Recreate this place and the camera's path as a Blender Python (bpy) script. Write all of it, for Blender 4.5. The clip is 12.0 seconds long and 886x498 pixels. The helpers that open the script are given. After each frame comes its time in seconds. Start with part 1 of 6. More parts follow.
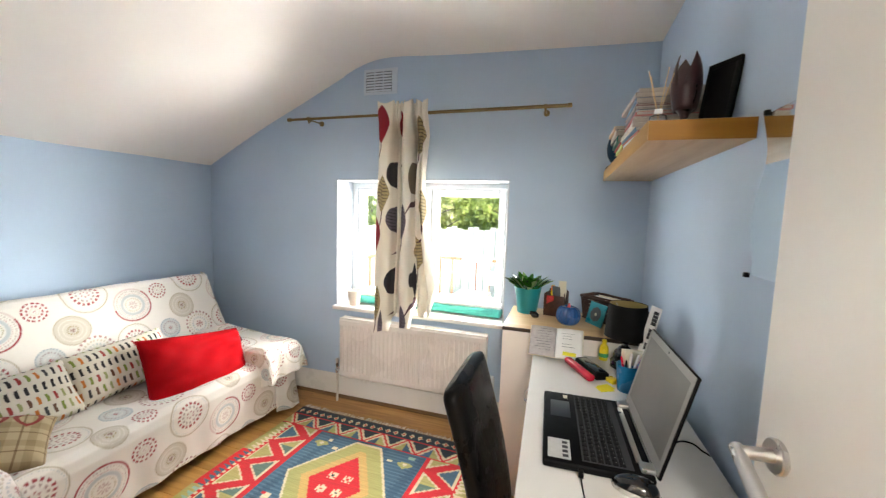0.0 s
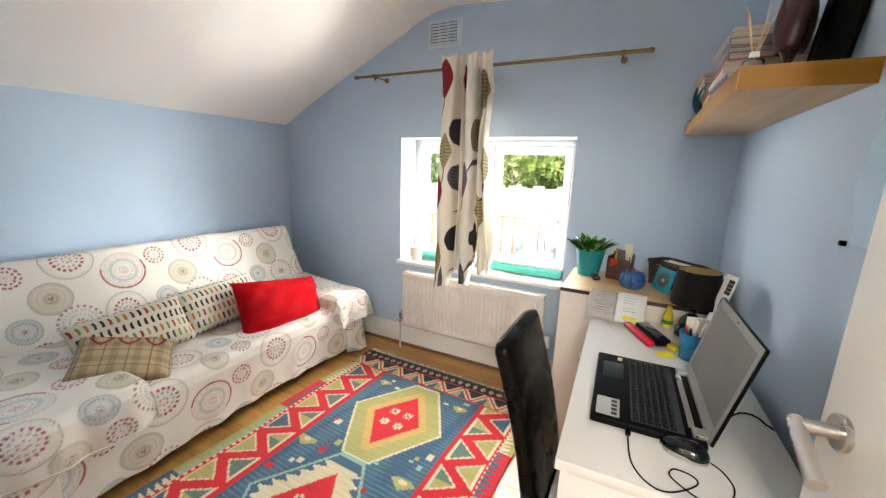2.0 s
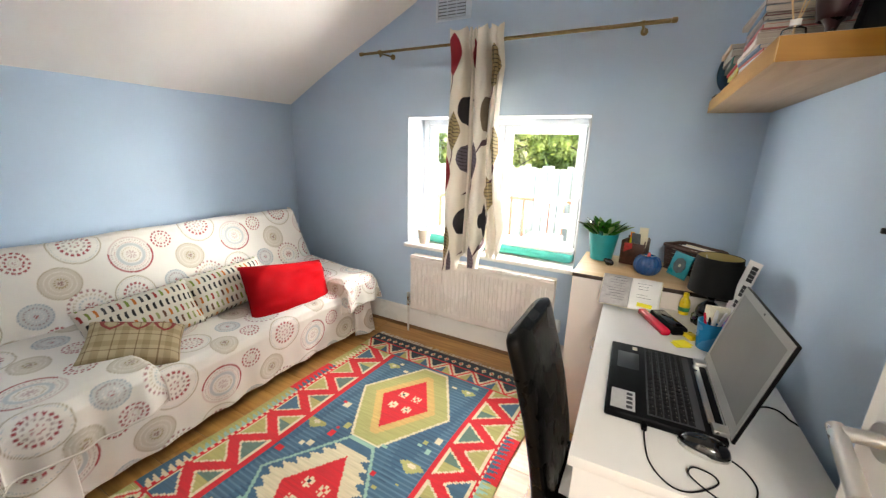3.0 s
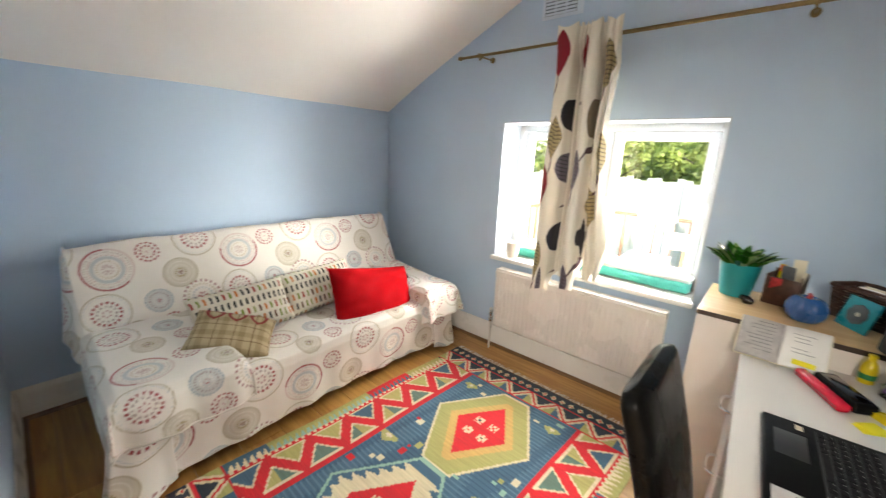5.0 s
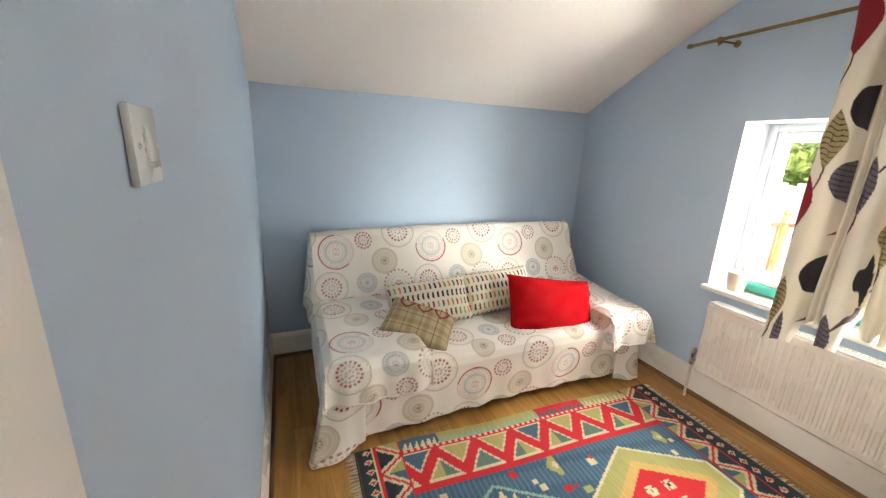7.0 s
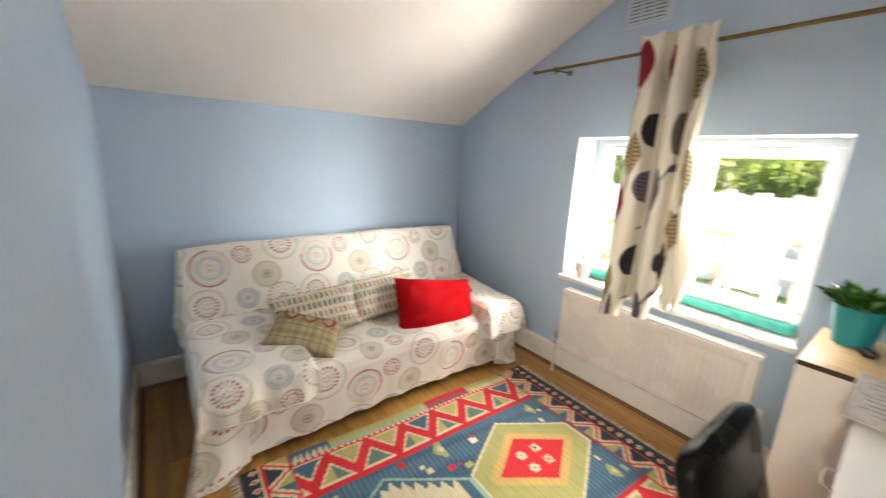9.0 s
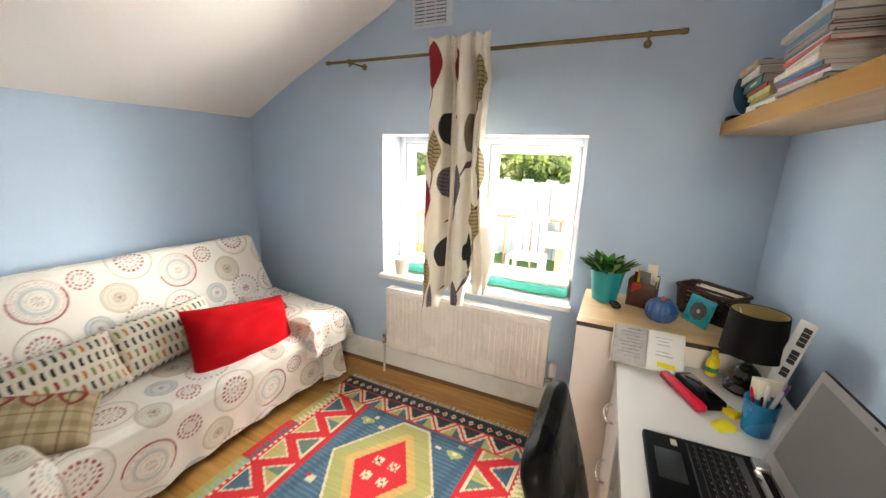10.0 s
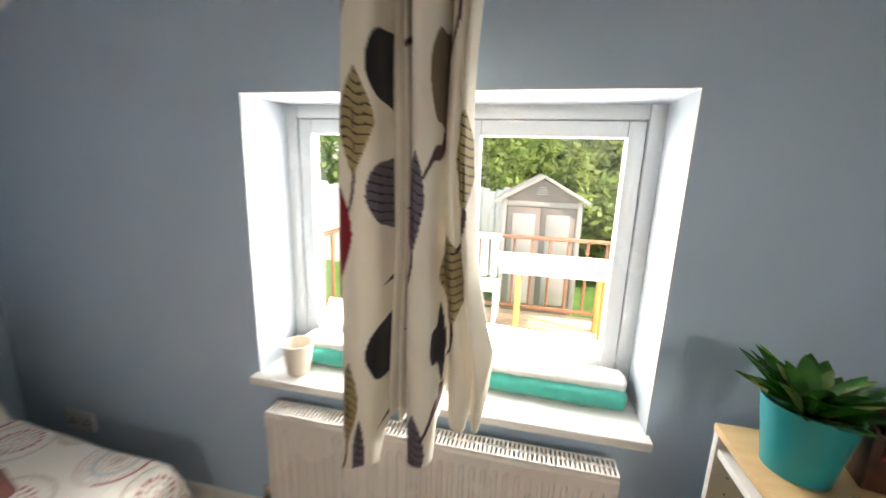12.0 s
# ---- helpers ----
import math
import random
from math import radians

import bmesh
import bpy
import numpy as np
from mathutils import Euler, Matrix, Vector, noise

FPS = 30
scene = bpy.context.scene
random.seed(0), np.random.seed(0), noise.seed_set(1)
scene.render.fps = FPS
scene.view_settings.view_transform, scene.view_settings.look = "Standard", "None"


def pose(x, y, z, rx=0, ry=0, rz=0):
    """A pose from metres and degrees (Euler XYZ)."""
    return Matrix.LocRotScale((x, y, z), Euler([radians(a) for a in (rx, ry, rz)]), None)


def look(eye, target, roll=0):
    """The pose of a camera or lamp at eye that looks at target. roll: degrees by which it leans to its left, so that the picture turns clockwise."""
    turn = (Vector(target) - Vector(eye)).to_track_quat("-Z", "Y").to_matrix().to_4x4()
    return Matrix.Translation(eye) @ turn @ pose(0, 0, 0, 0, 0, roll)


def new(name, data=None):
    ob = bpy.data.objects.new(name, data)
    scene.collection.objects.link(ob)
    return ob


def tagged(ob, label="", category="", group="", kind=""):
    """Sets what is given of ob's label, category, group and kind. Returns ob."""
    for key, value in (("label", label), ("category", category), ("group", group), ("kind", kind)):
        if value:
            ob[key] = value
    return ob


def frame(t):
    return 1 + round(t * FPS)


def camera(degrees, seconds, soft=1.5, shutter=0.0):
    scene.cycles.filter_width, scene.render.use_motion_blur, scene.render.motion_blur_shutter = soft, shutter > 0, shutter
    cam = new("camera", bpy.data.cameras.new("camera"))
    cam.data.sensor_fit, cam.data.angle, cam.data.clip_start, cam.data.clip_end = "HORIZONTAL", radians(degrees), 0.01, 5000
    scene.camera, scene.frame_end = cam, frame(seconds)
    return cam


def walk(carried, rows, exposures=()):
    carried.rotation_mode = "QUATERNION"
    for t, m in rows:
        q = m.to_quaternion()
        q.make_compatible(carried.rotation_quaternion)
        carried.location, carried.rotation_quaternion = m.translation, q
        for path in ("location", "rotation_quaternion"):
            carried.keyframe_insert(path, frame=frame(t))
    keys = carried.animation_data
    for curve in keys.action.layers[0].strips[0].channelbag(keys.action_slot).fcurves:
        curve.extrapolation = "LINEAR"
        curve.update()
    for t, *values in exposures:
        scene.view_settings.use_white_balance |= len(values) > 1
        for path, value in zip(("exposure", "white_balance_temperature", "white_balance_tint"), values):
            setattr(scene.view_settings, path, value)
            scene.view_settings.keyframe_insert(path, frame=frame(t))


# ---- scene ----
import itertools

cam = camera(99.0, 12.0, soft=1.3, shutter=0.4)
PATH = [
    (0, (1.572, -2.387, 1.396), (0.97, -0.489, 1.205), 1.8),
    (0.5, (1.578, -2.361, 1.422), (0.864, -0.508, 1.188), 1.9),
    (1, (1.588, -2.387, 1.495), (0.787, -0.588, 1.15), 2.0),
    (1.5, (1.597, -2.405, 1.444), (0.738, -0.635, 1.082), 2.0),
    (2, (1.597, -2.409, 1.398), (0.712, -0.665, 0.981), 2.0),
    (2.5, (1.582, -2.408, 1.398), (0.695, -0.684, 0.907), 1.9),
    (4.3, (1.531, -2.2, 1.436), (0.495, -0.572, 0.91), 1.5),
    (4.5, (1.503, -2.241, 1.407), (0.432, -0.628, 0.903), 2.0),
    (5, (1.468, -2.255, 1.397), (0.195, -0.794, 0.904), 2.4),
    (5.5, (1.431, -2.255, 1.397), (-0.087, -1.052, 0.897), 2.4),
    (6, (1.384, -2.234, 1.382), (-0.28, -1.246, 0.875), 2.2),
    (6.5, (1.346, -2.243, 1.369), (-0.398, -1.413, 0.851), 2.4),
    (6.7, (1.341, -2.265, 1.38), (-0.424, -1.479, 0.863), 2.5),
    (8.3, (1.374, -2.277, 1.489), (-0.42, -1.557, 0.975), 2.4),
    (8.5, (1.409, -2.268, 1.494), (-0.369, -1.507, 0.986), 2.3),
    (9, (1.501, -2.205, 1.447), (-0.043, -1.024, 0.974), 2.6),
    (9.5, (1.48, -2.197, 1.433), (0.392, -0.582, 0.978), 2.3),
    (10, (1.409, -2.092, 1.471), (0.598, -0.324, 1.004), 1.9),
    (10.5, (1.24, -1.843, 1.483), (0.502, -0.042, 1.024), 1.8),
    (11, (1.036, -1.645, 1.449), (0.309, 0.167, 1.018), 1.9),
    (11.5, (0.905, -1.411, 1.435), (0.249, 0.434, 1.028), 2.0),
    (12, (0.859, -1.032, 1.405), (0.446, 0.88, 0.99), 1.9),
]
walk(cam, [(t, look(eye, target, roll)) for t, eye, target, roll in PATH], [(0.0, 2.2, 6650, 10), (2.5, 2.2, 6700, 10), (4.5, 2.18, 6850, 10), (6.0, 2.18, 7000, 10), (8.5, 2.2, 7050, 10), (9.5, 2.18, 7000, 10), (10.5, 2.18, 6900, 10), (11.0, 2.08, 6850, 10), (11.5, 1.8, 6850, 10), (12.0, 1.4, 6850, 10)])

# ---- world, sun, large lights ----
world = bpy.data.worlds.new("sky")
scene.world = world
world.use_nodes = True
wn = world.node_tree.nodes
sky = wn.new("ShaderNodeTexSky")
sky.sky_type = 'NISHITA'
sky.sun_disc = False
sky.sun_elevation = radians(45)
sky.sun_rotation = radians(107)
wn["Background"].inputs[1].default_value = 0.11
world.node_tree.links.new(sky.outputs[0], wn["Background"].inputs[0])
sun_data = bpy.data.lights.new("sun", 'SUN')
sun_data.energy, sun_data.angle, sun_data.color = 3.2, radians(0.6), (1.0, 0.95, 0.86)
sun = new("sun", sun_data)
sun.matrix_world = look((7, -2.2, 7), (0, 0, 0))
# added fill lamps out of view, for daylight from sky, deck and garden sides
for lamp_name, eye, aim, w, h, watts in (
        ("fill_window_sky", (0.62, 1.45, 2.45), (0.45, -1.2, 0.5), 2.4, 0.9, 60),
        ("fill_window_ground", (0.62, 1.30, 0.0), (0.30, -1.4, 1.6), 2.6, 0.8, 74),
        ("fill_window_east", (3.7, 1.75, 1.45), (-0.6, -1.0, 0.90), 2.4, 1.8, 75),
        ("fill_window_north_east", (3.0, 2.55, 1.6), (-0.5, -1.7, 0.40), 1.7, 1.8, 128),
        ("fill_window_west", (-2.6, 1.75, 1.45), (1.6, -1.2, 0.95), 1.6, 1.5, 46)):
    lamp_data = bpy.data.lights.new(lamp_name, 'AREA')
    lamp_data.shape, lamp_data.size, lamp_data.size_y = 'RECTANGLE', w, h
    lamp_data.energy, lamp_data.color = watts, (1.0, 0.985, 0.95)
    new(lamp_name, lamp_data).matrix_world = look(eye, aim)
# fill lamp added in the unseen hall, where no source is known
hall_data = bpy.data.lights.new("hall_fill", 'AREA')
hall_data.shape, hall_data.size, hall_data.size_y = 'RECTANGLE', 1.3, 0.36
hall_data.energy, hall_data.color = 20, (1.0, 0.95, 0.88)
hall_fill = new("hall_fill", hall_data)
hall_fill.matrix_world = look((2.05, -3.95, 2.2), (-0.1, -1.0, 0.6))

# ---- helpers for building ----
rng = np.random.default_rng(7)


def hexc(h):
    """Linear colour from a hex triplet."""
    v = np.array([int(h[i:i + 2], 16) for i in (0, 2, 4)]) / 255
    return np.where(v <= 0.04045, v / 12.92, ((v + 0.055) / 1.055) ** 2.4)


def thing(name, label, category, group="", kind="", at=(0, 0, 0), turn=0.0):
    ob = new(name)
    ob.matrix_world = pose(*at, 0, 0, turn)
    return tagged(ob, label, category, group, kind)


def finish(name, me, material, parent, label, smooth):
    me.materials.append(material)
    if smooth:
        me.polygons.foreach_set("use_smooth", [True] * len(me.polygons))
        if smooth != "all":
            me.set_sharp_from_angle(angle=radians(40))
    ob = new(name, me)
    if parent is not None:
        ob.parent = parent
    return tagged(ob, label) if label else ob


def part(name, bm, material, parent=None, label="", smooth=True):
    bmesh.ops.recalc_face_normals(bm, faces=bm.faces)
    me = bpy.data.meshes.new(name)
    bm.to_mesh(me)
    bm.free()
    return finish(name, me, material, parent, label, smooth)


def sheet(name, P, material, parent=None, label="", colour=None, thick=0.0, wrap=False):
    """A grid mesh from an array (nu, nv, 3); colour (nu, nv, 3) goes to the attribute "pattern"."""
    nu, nv = P.shape[:2]
    i = np.arange(nu * nv).reshape(nu, nv)
    if wrap:
        i = np.vstack([i, i[:1]])
    f = np.stack([i[:-1, :-1], i[1:, :-1], i[1:, 1:], i[:-1, 1:]], -1).reshape(-1, 4)
    me = bpy.data.meshes.new(name)
    me.vertices.add(nu * nv)
    me.vertices.foreach_set("co", P.reshape(-1).astype(np.float32))
    me.loops.add(f.size)
    me.loops.foreach_set("vertex_index", f.reshape(-1).astype(np.int32))
    me.polygons.add(len(f))
    me.polygons.foreach_set("loop_start", (np.arange(len(f)) * 4).astype(np.int32))
    me.update(calc_edges=True)
    me.validate()
    if colour is not None:
        a = me.color_attributes.new("pattern", 'FLOAT_COLOR', 'POINT')
        a.data.foreach_set("color", np.concatenate([colour, np.ones((nu, nv, 1))], -1).reshape(-1).astype(np.float32))
    ob = finish(name, me, material, parent, label, "all")
    if thick:
        m = ob.modifiers.new("cloth", 'SOLIDIFY')
        m.thickness, m.offset = thick, -1
    return ob


def box(bm, x0, x1, y0, y1, z0, z1, bevel=0.0, m=None, seg=2):
    r = bmesh.ops.create_cube(bm, size=1.0)
    vs = r["verts"]
    for v in vs:
        v.co = Vector((x0 + (v.co.x + 0.5) * (x1 - x0), y0 + (v.co.y + 0.5) * (y1 - y0), z0 + (v.co.z + 0.5) * (z1 - z0)))
        if m is not None:
            v.co = m @ v.co
    if bevel:
        es = list({e for v in vs for e in v.link_edges})
        bmesh.ops.bevel(bm, geom=es, offset=bevel, segments=seg, affect='EDGES', profile=0.5)
    return bm


def boxed(*a, **k):
    return box(bmesh.new(), *a, **k)


def lathe(bm, profile, seg=24, m=None):
    """Revolves (r, z) pairs about the z axis."""
    rings = []
    for r, z in profile:
        ring = []
        for k in range(seg):
            a = 2 * math.pi * k / seg
            c = Vector((r * math.cos(a), r * math.sin(a), z))
            ring.append(bm.verts.new(m @ c if m is not None else c))
        rings.append(ring)
    for a, b in zip(rings, rings[1:]):
        for k in range(seg):
            bm.faces.new((a[k], a[(k + 1) % seg], b[(k + 1) % seg], b[k]))
    bm.faces.new(rings[0][::-1])
    bm.faces.new(rings[-1])
    return bm


def lathed(profile, seg=24, m=None):
    return lathe(bmesh.new(), profile, seg, m)


def tube(bm, pts, r, seg=10):
    """Sweeps a circle along a path; r is one radius or one for each point."""
    pts = [Vector(p) for p in pts]
    rs = r if isinstance(r, (list, tuple)) else [r] * len(pts)
    rings, side = [], None
    for k, p in enumerate(pts):
        d = (pts[min(k + 1, len(pts) - 1)] - pts[max(k - 1, 0)]).normalized()
        if side is None:
            side = d.orthogonal().normalized()
        side = (side - d * side.dot(d)).normalized()
        up = d.cross(side)
        rings.append([bm.verts.new(p + rs[k] * (math.cos(2 * math.pi * j / seg) * side + math.sin(2 * math.pi * j / seg) * up)) for j in range(seg)])
    for a, b in zip(rings, rings[1:]):
        for j in range(seg):
            bm.faces.new((a[j], a[(j + 1) % seg], b[(j + 1) % seg], b[j]))
    bm.faces.new(rings[0][::-1])
    bm.faces.new(rings[-1])
    return bm


def tubed(pts, r, seg=10):
    return tube(bmesh.new(), pts, r, seg)


def spline(pts, n):
    """A smooth path of n points through a few."""
    p = np.array(pts, float)
    t = np.linspace(0, len(p) - 1, n)
    out = []
    for s in t:
        k = min(int(s), len(p) - 2)
        f = s - k
        a, b, c, d = p[max(k - 1, 0)], p[k], p[k + 1], p[min(k + 2, len(p) - 1)]
        out.append(0.5 * ((2 * b) + (c - a) * f + (2 * a - 5 * b + 4 * c - d) * f * f + (3 * b - a - 3 * c + d) * f ** 3))
    return np.array(out)


def resample(pts, n):
    """n points at even arc length along a polyline, and the lengths."""
    p = np.array(pts, float)
    s = np.r_[0, np.cumsum(np.linalg.norm(np.diff(p, axis=0), axis=1))]
    t = np.linspace(0, s[-1], n)
    return np.stack([np.interp(t, s, p[:, k]) for k in range(p.shape[1])], -1), t


def waves(a, b, seed, n=5, scale=1.0):
    """Smooth wrinkles over two arrays, about -1 to 1."""
    g = np.random.default_rng(seed)
    out = 0
    for k in range(n):
        w = g.uniform(2, 9) * scale
        th = g.uniform(0, math.pi)
        out = out + np.sin(w * (a * math.cos(th) + b * math.sin(th)) * 2 + g.uniform(0, 6.3)) / n
    return out


# ---- materials ----
def material(name, colour, rough=0.6, metal=0.0, vary=0.08, scale=6.0, grain=0.0, grain_scale=200.0, attr=False, stretch=(1, 1, 1), spec=0.5, island=0.0, sheen=0.0, coat=0.0, through_light=0.0):
    """A surface with a base colour, blotches at one scale and fine relief at another."""
    m = bpy.data.materials.new(name)
    m.use_nodes = True
    nt = m.node_tree
    N, L = nt.nodes, nt.links
    b = N["Principled BSDF"]
    b.inputs["Roughness"].default_value = rough
    b.inputs["Metallic"].default_value = metal
    b.inputs["Specular IOR Level"].default_value = spec
    b.inputs["Sheen Weight"].default_value = sheen
    b.inputs["Coat Weight"].default_value = coat
    tc = N.new("ShaderNodeTexCoord")
    mp = N.new("ShaderNodeMapping")
    mp.inputs["Scale"].default_value = stretch
    L.new(tc.outputs["Object"], mp.inputs[0])
    if attr:
        src = N.new("ShaderNodeVertexColor")
        src.layer_name = "pattern"
    else:
        src = N.new("ShaderNodeRGB")
        src.outputs[0].default_value = (*colour, 1)
    n1 = N.new("ShaderNodeTexNoise")
    n1.inputs["Scale"].default_value, n1.inputs["Detail"].default_value = scale, 5
    L.new(mp.outputs[0], n1.inputs["Vector"])
    mr = N.new("ShaderNodeMapRange")
    mr.inputs["From Min"].default_value, mr.inputs["From Max"].default_value = 0.3, 0.7
    mr.inputs["To Min"].default_value, mr.inputs["To Max"].default_value = 1 - vary, 1 + vary
    L.new(n1.outputs["Fac"], mr.inputs["Value"])
    val = mr.outputs[0]
    if island:
        oi = N.new("ShaderNodeObjectInfo")
        m2 = N.new("ShaderNodeMapRange")
        m2.inputs["To Min"].default_value, m2.inputs["To Max"].default_value = 1 - island, 1 + island
        L.new(oi.outputs["Random"], m2.inputs["Value"])
        mul = N.new("ShaderNodeMath")
        mul.operation = 'MULTIPLY'
        L.new(val, mul.inputs[0])
        L.new(m2.outputs[0], mul.inputs[1])
        val = mul.outputs[0]
    hs = N.new("ShaderNodeHueSaturation")
    L.new(val, hs.inputs["Value"])
    L.new(src.outputs[0], hs.inputs["Color"])
    L.new(hs.outputs[0], b.inputs["Base Color"])
    rr = N.new("ShaderNodeMapRange")
    rr.inputs["From Min"].default_value, rr.inputs["From Max"].default_value = 0.3, 0.7
    rr.inputs["To Min"].default_value, rr.inputs["To Max"].default_value = max(rough - 0.06, 0.02), min(rough + 0.06, 1)
    L.new(n1.outputs["Fac"], rr.inputs["Value"])
    L.new(rr.outputs[0], b.inputs["Roughness"])
    if grain:
        n2 = N.new("ShaderNodeTexNoise")
        n2.inputs["Scale"].default_value, n2.inputs["Detail"].default_value = grain_scale, 3
        L.new(mp.outputs[0], n2.inputs["Vector"])
        bp = N.new("ShaderNodeBump")
        bp.inputs["Strength"].default_value, bp.inputs["Distance"].default_value = grain, 0.002
        L.new(n2.outputs["Fac"], bp.inputs["Height"])
        L.new(bp.outputs[0], b.inputs["Normal"])
    if through_light:
        tr = N.new("ShaderNodeBsdfTranslucent")
        L.new(hs.outputs[0], tr.inputs["Color"])
        mx = N.new("ShaderNodeMixShader")
        mx.inputs[0].default_value = through_light
        L.new(b.outputs[0], mx.inputs[1])
        L.new(tr.outputs[0], mx.inputs[2])
        L.new(mx.outputs[0], N["Material Output"].inputs["Surface"])
    return m


def wood(name, dark, light, rough=0.4, axis=0, scale=1.0, island=0.1, spec=0.5):
    """Stretched grain between two tones along an axis."""
    m = bpy.data.materials.new(name)
    m.use_nodes = True
    nt = m.node_tree
    N, L = nt.nodes, nt.links
    b = N["Principled BSDF"]
    b.inputs["Roughness"].default_value = rough
    b.inputs["Specular IOR Level"].default_value = spec
    tc = N.new("ShaderNodeTexCoord")
    oi = N.new("ShaderNodeObjectInfo")
    ad = N.new("ShaderNodeVectorMath")
    ad.operation = 'ADD'
    sc = N.new("ShaderNodeVectorMath")
    sc.operation = 'SCALE'
    sc.inputs["Scale"].default_value = 11.0
    L.new(oi.outputs["Random"], sc.inputs[0])
    L.new(tc.outputs["Object"], ad.inputs[0])
    L.new(sc.outputs[0], ad.inputs[1])
    mp = N.new("ShaderNodeMapping")
    s = [14.0 * scale] * 3
    s[axis] = 1.1 * scale
    mp.inputs["Scale"].default_value = s
    L.new(ad.outputs[0], mp.inputs[0])
    n1 = N.new("ShaderNodeTexNoise")
    n1.inputs["Scale"].default_value, n1.inputs["Detail"].default_value, n1.inputs["Distortion"].default_value = 1.6, 8, 1.2
    L.new(mp.outputs[0], n1.inputs["Vector"])
    rp = N.new("ShaderNodeValToRGB")
    rp.color_ramp.elements[0].position, rp.color_ramp.elements[1].position = 0.32, 0.68
    rp.color_ramp.elements[0].color, rp.color_ramp.elements[1].color = (*dark, 1), (*light, 1)
    L.new(n1.outputs["Fac"], rp.inputs[0])
    mr = N.new("ShaderNodeMapRange")
    mr.inputs["To Min"].default_value, mr.inputs["To Max"].default_value = 1 - island, 1 + island
    L.new(oi.outputs["Random"], mr.inputs["Value"])
    hs = N.new("ShaderNodeHueSaturation")
    L.new(mr.outputs[0], hs.inputs["Value"])
    L.new(rp.outputs[0], hs.inputs["Color"])
    L.new(hs.outputs[0], b.inputs["Base Color"])
    bp = N.new("ShaderNodeBump")
    bp.inputs["Strength"].default_value, bp.inputs["Distance"].default_value = 0.12, 0.001
    L.new(n1.outputs["Fac"], bp.inputs["Height"])
    L.new(bp.outputs[0], b.inputs["Normal"])
    return m


def glass(name, colour=(1, 1, 1), rough=0.0):
    m = bpy.data.materials.new(name)
    m.use_nodes = True
    b = m.node_tree.nodes["Principled BSDF"]
    b.inputs["Base Color"].default_value = (*colour, 1)
    b.inputs["Roughness"].default_value = rough
    b.inputs["Transmission Weight"].default_value = 1.0
    b.inputs["IOR"].default_value = 1.45
    return m


WALL = material("blue_wall_paint", (0.475, 0.60, 0.745), 0.7, vary=0.03, scale=2.2, grain=0.25, grain_scale=55, spec=0.22)
CEIL = material("white_ceiling_paint", (0.87, 0.845, 0.81), 0.75, vary=0.025, scale=1.5, grain=0.3, grain_scale=40)
WHITE = material("white_gloss_paint", (0.80, 0.785, 0.75), 0.3, vary=0.02, scale=5, grain=0.06, grain_scale=60)
# white paint darkened and blued here to offset the lamps' glare on it
REVEAL = material("toned_reveal_paint", (0.52, 0.57, 0.63), 0.55, vary=0.02, scale=5, grain=0.1, grain_scale=60)
PVC = material("white_window_plastic", (0.74, 0.77, 0.79), 0.25, vary=0.01, scale=4)
DOORP = material("door_paint", (0.80, 0.78, 0.73), 0.38, vary=0.02, scale=2, grain=0.05, grain_scale=80)
RADP = material("cream_enamel", (0.74, 0.70, 0.65), 0.28, vary=0.015, scale=4)
PANE = glass("window_glass")
LAM = wood("oak_laminate", (0.33, 0.15, 0.034), (0.53, 0.285, 0.080), 0.30, 0, 1.0, 0.09)
BEAD = wood("brown_bead", (0.13, 0.065, 0.025), (0.22, 0.115, 0.045), 0.4, 0)
# one oak in three tones: shaded end, paler lit underside, golden lit front
SHELFW = wood("oak_shaded_end", (0.24, 0.105, 0.010), (0.32, 0.150, 0.018), 0.45, 0, 1.0, 0.02, 0.2)
SHELFB = wood("oak_lit_board", (0.44, 0.305, 0.185), (0.52, 0.375, 0.24), 0.45, 1, 1.0, 0.02, 0.3)
SHELFL = wood("oak_lit_front", (0.38, 0.20, 0.045), (0.47, 0.26, 0.065), 0.45, 1, 1.0, 0.02, 0.25)
TOPW = wood("pale_beech", (0.56, 0.37, 0.18), (0.66, 0.47, 0.25), 0.4, 0, 0.8, 0.02)
DARKEDGE = material("dark_edge_strip", (0.05, 0.03, 0.02), 0.5, vary=0.1)
DESKW = material("white_melamine", (0.66, 0.65, 0.625), 0.42, vary=0.01, scale=2)
CABP = material("cream_melamine", (0.72, 0.65, 0.59), 0.42, vary=0.02, scale=4)
BRASS = material("antique_brass", (0.20, 0.145, 0.065), 0.36, 0.9, vary=0.15, scale=30)
STEEL = material("brushed_steel", (0.62, 0.61, 0.59), 0.3, 1.0, vary=0.05, scale=20, grain=0.05, grain_scale=300)
CHROME = material("chrome", (0.8, 0.8, 0.8), 0.12, 1.0, vary=0.02)
BLACKP = material("black_plastic", (0.0045, 0.0045, 0.005), 0.38, vary=0.1, scale=30, grain=0.1, grain_scale=400, spec=0.05)
LEATHER = material("black_leather", (0.0042, 0.0040, 0.0038), 0.27, vary=0.12, scale=12, grain=0.3, grain_scale=170, spec=0.12)
COVER = material("printed_cotton_throw", (1, 1, 1), 0.9, vary=0.03, scale=5, grain=0.25, grain_scale=350, attr=True, sheen=0.15)
CURTAIN = material("printed_curtain_cloth", (1, 1, 1), 0.85, vary=0.03, scale=6, grain=0.25, grain_scale=380, attr=True, sheen=0.1, through_light=0.16)
RUGM = material("kilim_wool", (1, 1, 1), 0.95, vary=0.13, scale=60, grain=0.9, grain_scale=130, attr=True, stretch=(0.12, 1.6, 1), sheen=0.1)
